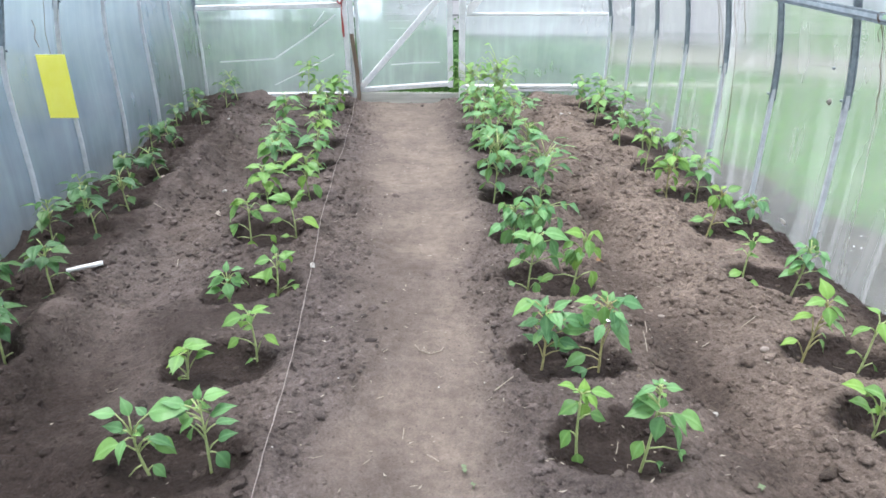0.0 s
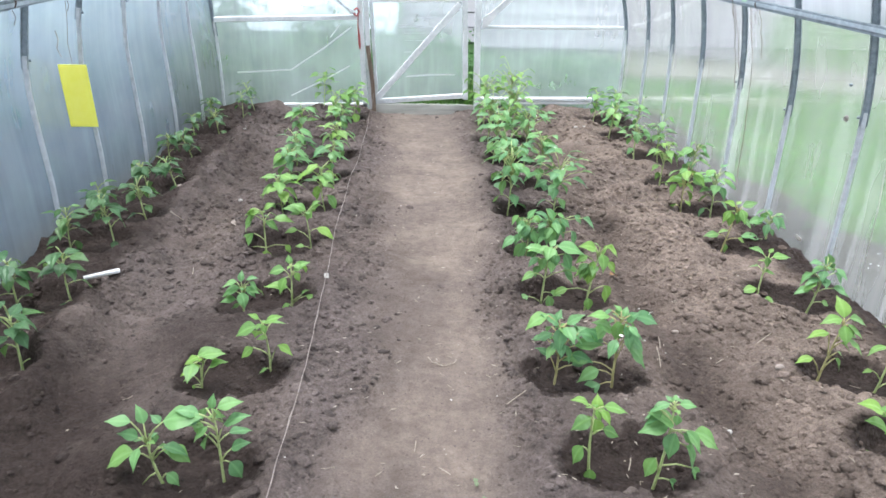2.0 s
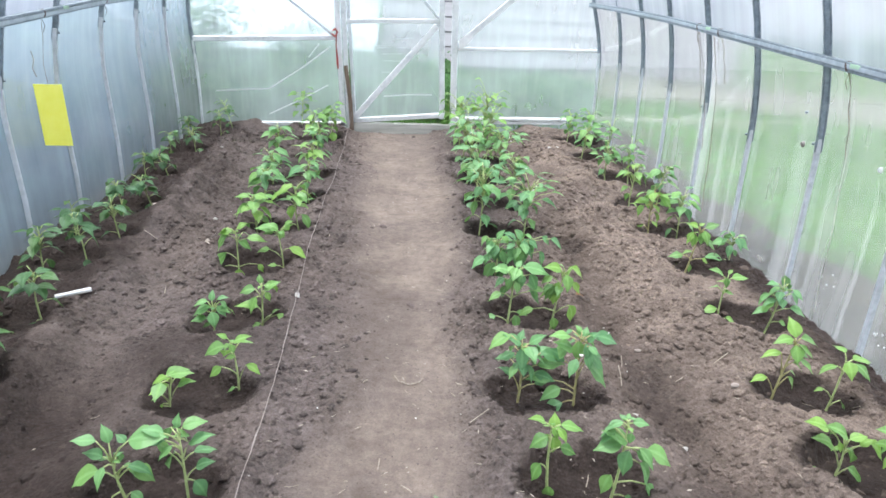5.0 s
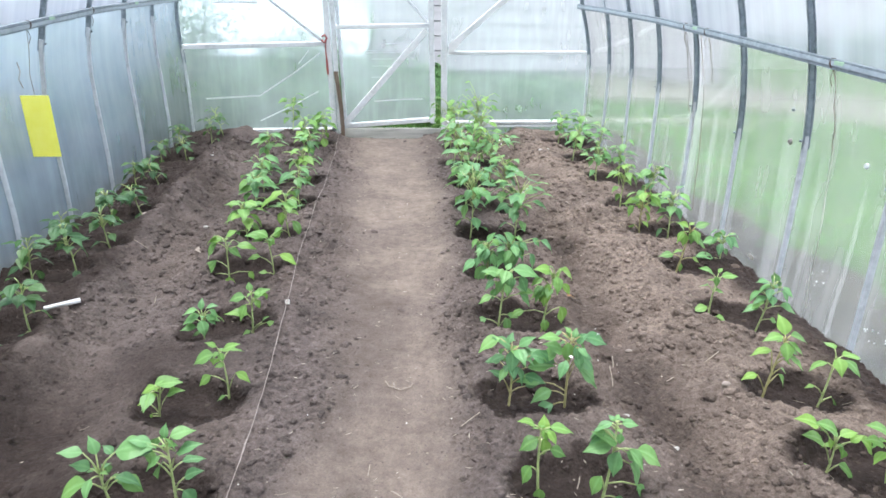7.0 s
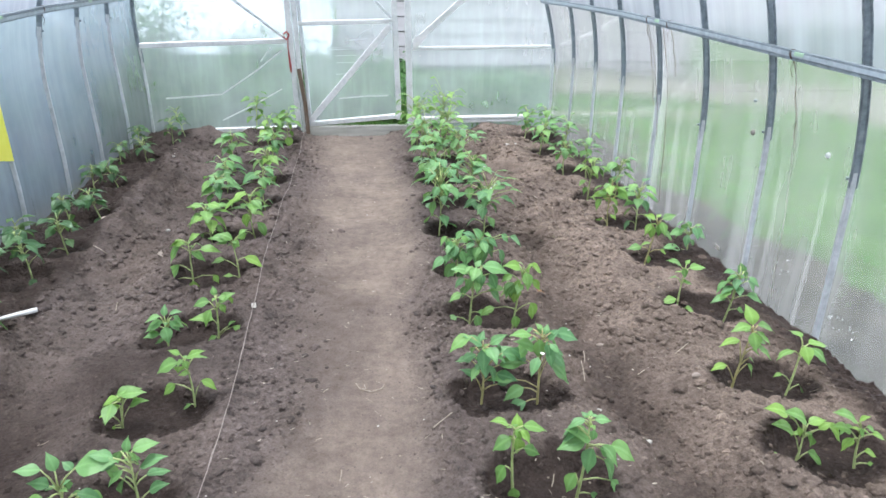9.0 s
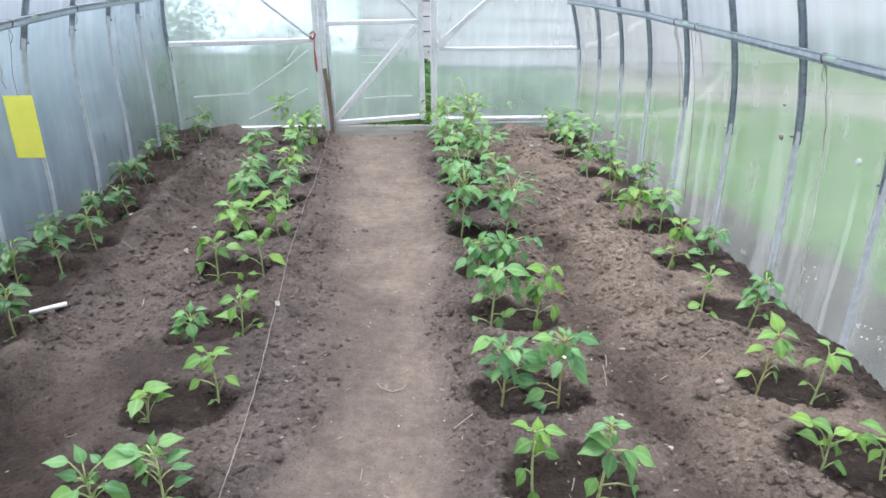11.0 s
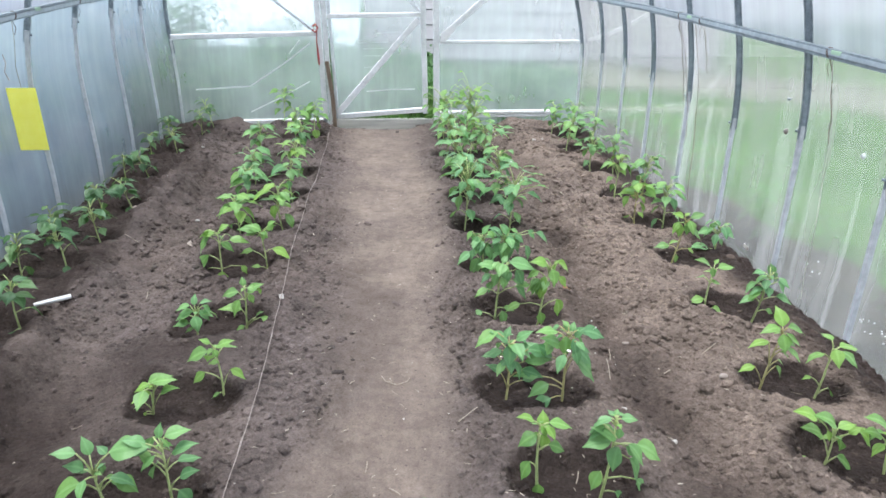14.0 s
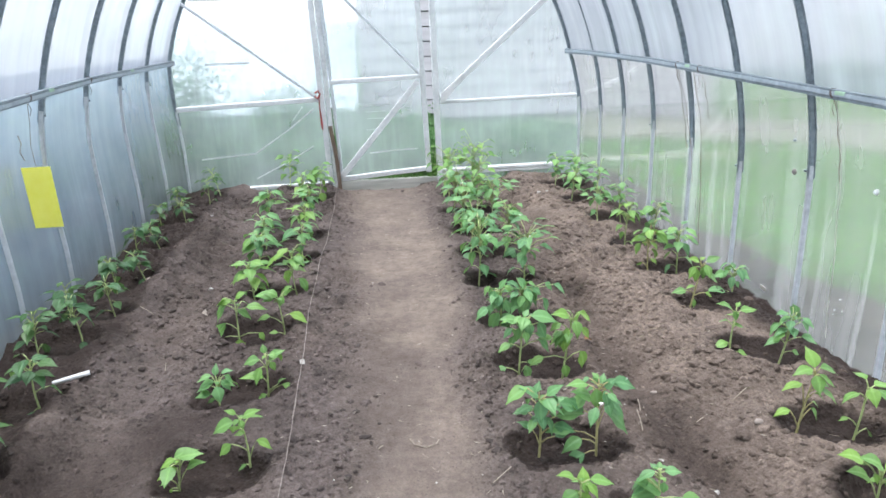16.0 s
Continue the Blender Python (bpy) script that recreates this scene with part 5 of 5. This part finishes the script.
grown(1.219, 3.265, (0.038, 0.207), "light", [
    (0.32, -32, 0.009, -51, 0.035, -120, 77, -3), (0.36, -5, 0.051, 14, 0.036, -15, 30, 47), (0.41, -174, 0.042, 26, 0.06, -172, 2, -35), (0.59, -157, 0.01, -13, 0.042, -169, 0, -35), (0.79, -159, 0.038, 64, 0.053, -128, 70, -10), (0.91, -39, 0.022, 65, 0.055, -74, 75, 34), (0.82, -6, 0.038, 0, 0.059, -10, 39, 50), (0.98, -163, 0.027, 60, 0.052, -170, -29, -49), (0.98, -13, 0.029, 53, 0.056, -9, -18, 40), (0.99, 155, 0.027, 75, 0.027, 18, -34, 29)], 30, pale=True)
grown(1.462, 3.369, (0.003, 0.136), "dark", [
    (0.74, -174, 0.044, 34, 0.053, -171, 0, -35), (0.74, -14, 0.033, 60, 0.064, -8, 24, 47), (0.2, -174, 0.039, 24, 0.071, -173, -16, -40), (0.51, -28, 0.017, 59, 0.028, -27, 50, 50), (0.9, 69, 0.021, 72, 0.026, 120, -52, -38), (0.86, -13, 0.037, 62, 0.024, -21, -20, 42)], 61)

# the rest of the row left of the path
for i, (px, py, h, tone) in enumerate(((-0.659, 3.696, 0.20, "light"), (-0.464, 3.709, 0.25, "light"), (-0.69, 4.10, 0.21, "mid"), (-0.47, 4.15, 0.26, "mid"), (-0.70, 4.40, 0.19, "mid"), (-0.475, 4.53, 0.25, "light"),
                                       (-0.722, 4.77, 0.24, "mid"), (-0.50, 4.95, 0.25, "mid"), (-0.59, 5.38, 0.25, "light"), (-0.465, 5.50, 0.27, "light"), (-0.70, 5.78, 0.26, "light"))):
    pepper(px, py, h, (random.uniform(-0.02, 0.02), 0), tone, None, 20 + i, 2, leaf=0.108)

# the rest of the row right of the path
for i, (dx, h, tone, bushy, fl) in enumerate(((-0.10, 0.28, "dark", 3, 1), (0.10, 0.27, "dark", 3, 2), (-0.10, 0.28, "dark", 3, 2), (0.09, 0.27, "dark", 3, 2),
                                              (-0.10, 0.30, "dark", 4, 2), (0.08, 0.32, "mid", 4, 3), (-0.09, 0.30, "mid", 5, 2), (0.06, 0.34, "light", 5, 4), (-0.10, 0.32, "light", 6, 3), (0.08, 0.38, "light", 6, 5))):
    px, py = PITS["C"][4 + i // 2]
    pepper(px + dx, py + random.uniform(-0.06, 0.06), h * 1.12, (random.uniform(-0.03, 0.03), 0), tone, None, 40 + i, bushy + 4, flowers=fl, leaf=0.108 - 0.003 * i)

# the rest of the row by the right wall
pepper(1.267, 2.291, 0.220, (0.018, 0.0), "light", [
    (0.30, 182, 0.05, 45, 0.03, 10), (0.15, 5, 0.04, 30, 0.05, 50), (0.8, 185, 0.03, 40, 0.065, 12), (0.9, 5, 0.03, 40, 0.075, 12), (1.0, 95, 0.02, 60, 0.055, -10), (0.95, 260, 0.02, 40, 0.06, 35), (0.9, 310, 0.03, 35, 0.065, 22), (0.7, 30, 0.03, 40, 0.06, 10)], 18)
for i, (dx, h, tone) in enumerate(((-0.09, 0.24, "light"), (0.05, 0.22, "mid"), (-0.08, 0.25, "light"), (0.07, 0.24, "mid"), (-0.09, 0.24, "mid"), (0.07, 0.25, "mid"),
                                   (-0.10, 0.25, "mid"), (0.07, 0.26, "mid"), (-0.08, 0.27, "mid"), (0.08, 0.26, "mid"))):
    px, py = PITS["D"][4 + i // 2]
    pepper(px + dx, py + random.uniform(-0.04, 0.04), h * 1.08, (random.uniform(-0.01, 0.03), 0), tone, None, 60 + i, 3, pale=(i == 0), leaf=0.092)

# row by the left wall; its shade is put into the darker leaf colour
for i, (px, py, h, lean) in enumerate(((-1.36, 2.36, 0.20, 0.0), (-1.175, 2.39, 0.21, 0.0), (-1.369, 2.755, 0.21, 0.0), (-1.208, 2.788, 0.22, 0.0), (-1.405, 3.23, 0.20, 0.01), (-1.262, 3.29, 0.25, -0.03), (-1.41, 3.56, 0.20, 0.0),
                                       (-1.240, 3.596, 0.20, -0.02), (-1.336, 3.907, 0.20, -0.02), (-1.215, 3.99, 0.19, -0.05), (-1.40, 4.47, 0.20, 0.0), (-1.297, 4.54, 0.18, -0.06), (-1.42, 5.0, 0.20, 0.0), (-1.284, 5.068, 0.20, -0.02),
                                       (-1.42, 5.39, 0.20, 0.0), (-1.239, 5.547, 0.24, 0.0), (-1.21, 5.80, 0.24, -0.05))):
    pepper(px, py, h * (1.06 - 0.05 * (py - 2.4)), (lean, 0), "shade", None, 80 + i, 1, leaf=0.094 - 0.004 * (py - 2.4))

# ---- loose things ----
# twine line along the bed, from the stake towards the camera
bm = bmesh.new()
line = []
for i in range(90):
    y = 5.93 - i * 0.058
    x = -0.338 - 0.038 * min(1, (5.93 - y) / 2.1) + 0.006 * math.sin(y * 3) + 0.0025 * math.sin(y * 9.0) + 0.0010 * math.sin(y * 41.0)
    line.append((x, y, max(soil_z(x + a, y + b) for a in (-0.004, 0.004) for b in (-0.03, 0, 0.03)) + 0.004 + (0.12 * max(0, 1 - (5.93 - y) / 0.25))))
for k in range(6):
    line = [line[0]] + [(q[0], q[1], (p[2] + q[2] + s[2]) / 3) for p, q, s in zip(line, line[1:], line[2:])] + [line[-1]]
line = [(x, y, z + 0.006) for x, y, z in line]
tube(bm, line, [0.0014 + 0.0003 * math.sin(i * 2.1) + (0.0012 if i in (57, 66, 73) else 0) for i in range(90)], 6)
e = thing("twine_line", "grey-brown knotted twine stretched along the edge of the planted bed", "twine")
part("cord", bm, TWINE, e)
for x, y, w, turn in ((-0.372, 2.895, 0.009, 25),):
    bm = bmesh.new()
    made = bmesh.ops.create_grid(bm, x_segments=4, y_segments=4, size=w, matrix=pose(x, y, soil_z(x, y) + 0.012, 35, 15, turn))
    for v in bm.verts:
        v.co += Vector(noise.noise_vector(v.co * 55)) * w * 0.45
    bmesh.ops.solidify(bm, geom=bm.faces[:], thickness=0.0008)
    part("paper_scrap", bm, SHELL, e, "crumpled pale paper scrap on the twine")

e = thing("wooden_stake", "thin brown wooden stake stuck in the soil by the door post", "stake")
bm = bmesh.new()
sweep(bm, [(-0.338, 5.93, -0.08), (-0.352, 5.935, 0.2), (-0.384, 5.94, 0.455)], [(-0.014, -0.010), (0.013, -0.012), (0.015, 0.010), (-0.012, 0.012)], (1, 0, 0))
part("shaft", bm, STAKE, e)

e = thing("threshold_board", "weathered grey wooden board under the greenhouse door", "board")
bm = bmesh.new()
box(bm, (-0.335, FAR - 0.055, -0.07), (0.415, FAR - 0.012, 0.030), 0.006)
part("plank", bm, BOARD, e)

# white marker tube lying against a seedling
e = thing("white_marker_tube", "short white plastic tube lying on the soil", "tube")
a, b = Vector((-1.224, 2.922, 0.030)), Vector((-1.118, 2.974, 0.036))
bm = bmesh.new()
tube(bm, [a, (a + b) / 2, b], [0.0075, 0.0085, 0.0085], 10)
smooth(part("tube", bm, WHITE, e))

# yellow sticky trap hung from the left purlin
e = thing("yellow_sticky_trap", "yellow sticky insect trap card hung by a thread", "insect trap", at=(-1.495, 3.718, 0.506))
bm = bmesh.new()
box(bm, (-0.0612, -0.001, -0.1325), (0.0612, 0.001, 0.1325), 0.0006)
card = part("card", bm, YELLOW, e)
card.matrix_basis = pose(0, 0, 0, 0, -1.5, -4)
bm = bmesh.new()
tube(bm, [(0.0, 0, 0.128), (-0.004, 0.0, 0.22), (0.012, 0, 0.32), (0.018, 0, 0.40)], 0.0012, 5)
part("thread", bm, CORD, e)
bm = bmesh.new()
tube(bm, [(-0.030, -0.02, 0.165), (-0.042, -0.02, 0.20), (-0.030, -0.02, 0.235), (-0.036, -0.02, 0.27)], 0.0025, 5)
part("loose_thread", bm, SHELL, e, "pale loose end of twine")

# old cords hanging from the right purlin
for y, low, dy, mat in ((4.12, 0.36, -0.12, TWINE), (4.14, 0.52, -0.05, CORD), (3.86, 0.70, -0.02, CORD), (2.90, 0.60, -0.02, CORD), (2.89, 0.02, -0.04, BOARD), (3.95, 0.06, -0.06, CORD)):
    e = thing("hanging_cord", "old cord hanging from the purlin against the sheet", "cord", "cords on the right wall")
    bm = bmesh.new()
    x = lambda z: wall_x(1, y, z) - 0.036 + 0.012 * (PURLIN_Z - z)
    zs = [PURLIN_Z - 0.01 - (PURLIN_Z - 0.01 - low) * k / 8 for k in range(9)]
    tube(bm, [(x(z), y + dy * (k / 8) ** 1.2 + 0.006 * math.sin(k * 2), z) for k, z in enumerate(zs)], 0.0016, 5)
    part("cord", bm, mat, e)

# fixings in the right wall's sheets
for y, z, mat, r, word in ((3.20, 0.575, RUST_GREY, 0.013, "dull grey sheet fixing with a dark washer"), (2.74, 0.60, CREASE, 0.011, "white plastic sheet fixing"), (3.20, 0.70, ZINC_DARK, 0.006, "small dark screw head")):
    e = thing("sheet_fixing", word + " in the side wall", "fixing", "sheet fixings")
    bm = bmesh.new()
    bmesh.ops.create_cone(bm, cap_ends=True, segments=12, radius1=r, radius2=r * 0.55, depth=0.008, matrix=Matrix.Translation((wall_x(1, y, z) - 0.002, y, z)) @ Matrix.Rotation(radians(-90), 4, "Y"))
    part("washer", bm, mat, e)

# a scrap of paper at the wall's foot, and flecks of lime splashed on the sheet
e = thing("paper_scrap", "small faded paper scrap stuck to the foot of the sheet", "paper")
bm = bmesh.new()
box(bm, (-0.0012, -0.020, -0.008), (0.0012, 0.020, 0.008), 0.0004)
o = part("scrap", bm, SHELL, e)
o.matrix_basis = pose(wall_x(1, 3.313, 0.037) - 0.004, 3.313, 0.037, 6, 0, 0)
r = random.Random(4)
for k in range(16):
    y, z = (r.gauss(2.50, 0.05), r.gauss(0.095, 0.022)) if k < 11 else (r.gauss(2.82, 0.04), r.gauss(0.14, 0.025))
    bm = bmesh.new()
    n, w = 7, r.uniform(0.0012, 0.0036)
    rim = [(w * r.uniform(0.5, 1.2) * math.cos(a * math.tau / n), w * r.uniform(0.6, 1.6) * math.sin(a * math.tau / n)) for a in range(n)]
    x = wall_x(1, y, z)
    top, low = [bm.verts.new((x - 0.0012, y + u, z + v)) for u, v in rim], [bm.verts.new((x + 0.002, y + u, z + v)) for u, v in rim]
    bm.faces.new(top)
    for a in range(n):
        bm.faces.new((top[a], low[a], low[(a + 1) % n], top[(a + 1) % n]))
    part("lime_fleck", bm, CREASE, bpy.data.objects["wall_right"])

# lumps in the near pit, weeds and a withered leaf
for x, y, r, seed in ((0.433, 1.895, 0.014, 3), (0.413, 1.868, 0.011, 4)):
    e = thing("soil_lump", "rounded brown lump of soil in a damp pit", "clod", "lumps in the pit")
    bm = bmesh.new()
    bmesh.ops.create_icosphere(bm, subdivisions=3, radius=r, matrix=Matrix.Translation((x, y, soil_z(x, y) + r * 0.6)))
    for v in bm.verts:
        v.co += Vector(noise.noise_vector(v.co * 70 + Vector((seed, 0, 0)))) * r * 0.35
    smooth(part("lump", bm, CLOD, e))
for x, y, n, size, seed in ((0.073, 1.90, 2, 0.018, 1), (0.086, 1.85, 4, 0.008, 2), (0.748, 1.84, 4, 0.013, 3)):
    r = random.Random(seed)
    e = thing("weed", "tiny pale green weed sprouting from the dry soil", "weed", "weeds on the soil", at=(x, y, soil_z(x, y)))
    bm = bmesh.new()
    tube(bm, [(0, 0, -0.004), (0.002, 0, 0.008), (0.0, 0.002, 0.014)], [0.0012, 0.001, 0.0008], 5)
    part("stem", bm, WEED, e)
    for k in range(n):
        o = new("leaf", WEED_LEAF)
        o.parent = e
        o.matrix_basis = Matrix.Translation((0, 0, 0.013)) @ pose(0, 0, 0, r.uniform(5, 30), 0, k * 360 / n + r.uniform(-30, 30)) @ Matrix.Diagonal((size * 1.3, size, size, 1))
for x, y, turn, size, mat, word in ((0.675, 2.99, -60, 0.05, DRY_BLADE, "withered brown"), (-0.872, 3.58, -55, 0.095, PALE_BLADE, "bleached dry"), (-1.174, 3.841, -80, 0.045, PALE_BLADE, "bleached dry"), (0.952, 4.092, -40, 0.075, PALE_BLADE, "bleached dry")):
    e = thing("withered_leaf", word + " pepper leaf lying on the soil", "leaf", "withered leaves")
    o = new("blade", mat)
    o.parent = e
    o.matrix_basis = Matrix.Translation((x, y, soil_z(x, y) + 0.010)) @ pose(0, 0, 0, -6, 14, turn) @ Matrix.Diagonal((size, size, size * 1.2, 1))
for x, y, r, mat, word in ((-0.899, 3.898, 0.011, SHELL, "white"), (-1.103, 4.98, 0.010, SHELL, "pale"), (0.985, 2.319, 0.013, PEBBLE, "tan"), (0.761, 2.118, 0.009, SHELL, "pale"), (0.728, 2.769, 0.012, PEBBLE, "tan"),
                           (0.811, 2.65, 0.010, PEBBLE, "tan"), (0.672, 2.265, 0.009, SHELL, "pale"), (1.029, 5.153, 0.014, SHELL, "pale"), (1.09, 5.198, 0.012, SHELL, "pale")):
    e = thing("pebble", word + " rounded pebble lying on the soil", "pebble", "pebbles on the beds")
    bm = bmesh.new()
    bmesh.ops.create_icosphere(bm, subdivisions=2, radius=r, matrix=Matrix.Translation((x, y, soil_z(x, y) + r * 0.3)) @ Matrix.Diagonal((1.1, 0.85, 0.6, 1)))
    for v in bm.verts:
        v.co += Vector(noise.noise_vector(v.co * 60)) * r * 0.25
    smooth(part("stone", bm, mat, e))

# straws, twigs and pale scraps on the soil
straws = thing("straw_litter", "scattered dry straws and twigs on the soil", "litter", kind="stuff")
for k in range(64):
    x, y = random.uniform(-1.4, 1.4), 1.4 + 4.3 * random.random() ** 1.3
    a, l = random.uniform(0, math.tau), random.uniform(0.010, 0.034)
    bm = bmesh.new()
    p, q = (x, y), (x + l * math.cos(a), y + l * math.sin(a))
    m = ((p[0] + q[0]) / 2 + random.uniform(-0.008, 0.008), (p[1] + q[1]) / 2 + random.uniform(-0.008, 0.008))
    tube(bm, [(*s, soil_z(*s) + 0.004) for s in (p, m, q)], random.uniform(0.0006, 0.0013), 4)
    part("straw", bm, STRAW, straws)
# small flakes of chaff and shell trodden into the path's edges and the bed
rng = np.random.RandomState(17)
fx, fy = rng.normal(0.30, 0.42, 520), 1.4 + 4.3 * rng.uniform(0, 1, 520) ** 1.25
inside = (np.abs(fx) < 1.35)
fx, fy = fx[inside], fy[inside]
fz = soil_shape(fx, fy)[0]
verts, faces = [], []
for x, y, z in zip(fx, fy, fz):
    a, long, wide = rng.uniform(0, math.tau), rng.uniform(0.004, 0.013), rng.uniform(0.0010, 0.0026)
    d, s = np.array((math.cos(a), math.sin(a), rng.uniform(-0.15, 0.15))), np.array((-math.sin(a), math.cos(a), 0.2))
    mid, b = np.array((x, y, z + 0.005)), len(verts)
    bend = s * rng.uniform(-0.25, 0.25) * long
    up = np.array((0, 0, 0.0012))
    verts += [mid - d * long + bend, mid - s * wide, mid + d * long + bend, mid + s * wide, mid + up, mid - up]
    faces += [(b + i, b + (i + 1) % 4, b + 4) for i in range(4)] + [(b + (i + 1) % 4, b + i, b + 5) for i in range(4)]
mesh_of("chaff", verts, faces, CHAFF, straws)
for p, q in (((0.733, 2.595), (0.707, 2.506)), ((0.694, 2.506), (0.679, 2.416)), ((0.858, 2.436), (0.901, 2.456)), ((0.744, 2.121), (0.765, 2.121)), ((0.182, 2.207), (0.238, 2.239)),
             ((-0.011, 1.961), (0.015, 1.935)), ((-0.068, 2.023), (-0.064, 2.066)), ((-0.118, 2.389), (-0.105, 2.41)), ((-0.91, 3.135), (-0.892, 3.058)), ((-1.127, 3.577), (-1.068, 3.559)), ((0.877, 4.307), (0.977, 4.369)), ((1.001, 2.488), (1.053, 2.511)), ((0.466, 2.013), (0.449, 1.972))):
    e = thing("dry_straw", "pale dry straw lying on the soil", "straw", "straws on the soil")
    bm = bmesh.new()
    m = ((p[0] + q[0]) / 2 + 0.001, (p[1] + q[1]) / 2 - 0.001)
    za, zb = soil_z(*p) + 0.006, soil_z(*q) + 0.006
    tube(bm, [(*p, za), (*m, (za + zb) / 2 + 0.002), (*q, zb)], 0.0016, 5)
    part("stalk", bm, STRAW, e)
e = thing("curved_twig", "thin curved dry twig lying on the path", "twig")
bm = bmesh.new()
tube(bm, [(x, y, soil_z(x, y) + 0.004) for x, y in ((-0.024, 2.442), (-0.012, 2.412), (0.02, 2.398), (0.052, 2.411), (0.06, 2.43))], 0.0018, 5)
part("twig", bm, STRAW, e)
scraps = thing("pale_scraps", "small pale pebbles and shell scraps on the soil", "litter", kind="stuff")
for k in range(70):
    x, y = random.uniform(-1.4, 1.4), 1.4 + 4.3 * random.random() ** 1.3
    bm = bmesh.new()
    s = random.uniform(0.0018, 0.004) if k > 8 else random.uniform(0.004, 0.0055)
    bmesh.ops.create_icosphere(bm, subdivisions=1, radius=s, matrix=Matrix.Translation((x, y, soil_z(x, y) + s * 0.5)) @ Matrix.Diagonal((1, random.uniform(0.6, 1.3), 0.6, 1)))
    part("scrap", bm, SHELL if k % 3 else STRAW, scraps)

# grass along the door's foot and weeds in the gap by the post
verts, faces = [], []
rng = np.random.RandomState(8)
for k in range(420):
    if k < 280:
        x, y, h = rng.uniform(-0.30, 0.40), FAR + rng.uniform(-0.05, 0.06), rng.uniform(0.03, 0.075)
    elif k < 330:
        x, y, h = rng.normal(0.385, 0.02), FAR + rng.uniform(-0.05, 0.08), rng.uniform(0.15, 0.38)
    else:
        x, y, h = rng.uniform(0.46, 1.3), FAR + rng.uniform(-0.02, 0.06), rng.uniform(0.03, 0.06)
    a, w, l = rng.uniform(0, 6.28), rng.uniform(0.002, 0.004), rng.uniform(0.1, 0.45) * h
    b = len(verts)
    dx, dy = math.cos(a), math.sin(a)
    verts += [(x - dy * w, y + dx * w, 0.0), (x + dy * w, y - dx * w, 0.0), (x + dx * l * 0.4 + dy * w, y - abs(dy) * l * 0.2 - dx * w, h * 0.6), (x + dx * l * 0.4 - dy * w, y - abs(dy) * l * 0.2 + dx * w, h * 0.6), (x + dx * l, y - abs(dy) * l * 0.5, h)]
    faces += [(b, b + 1, b + 2, b + 3), (b + 3, b + 2, b + 4)]
tagged(mesh_of("grass_tufts", verts, faces, GRASS), "fresh green grass growing along the door's foot", "grass", kind="stuff")
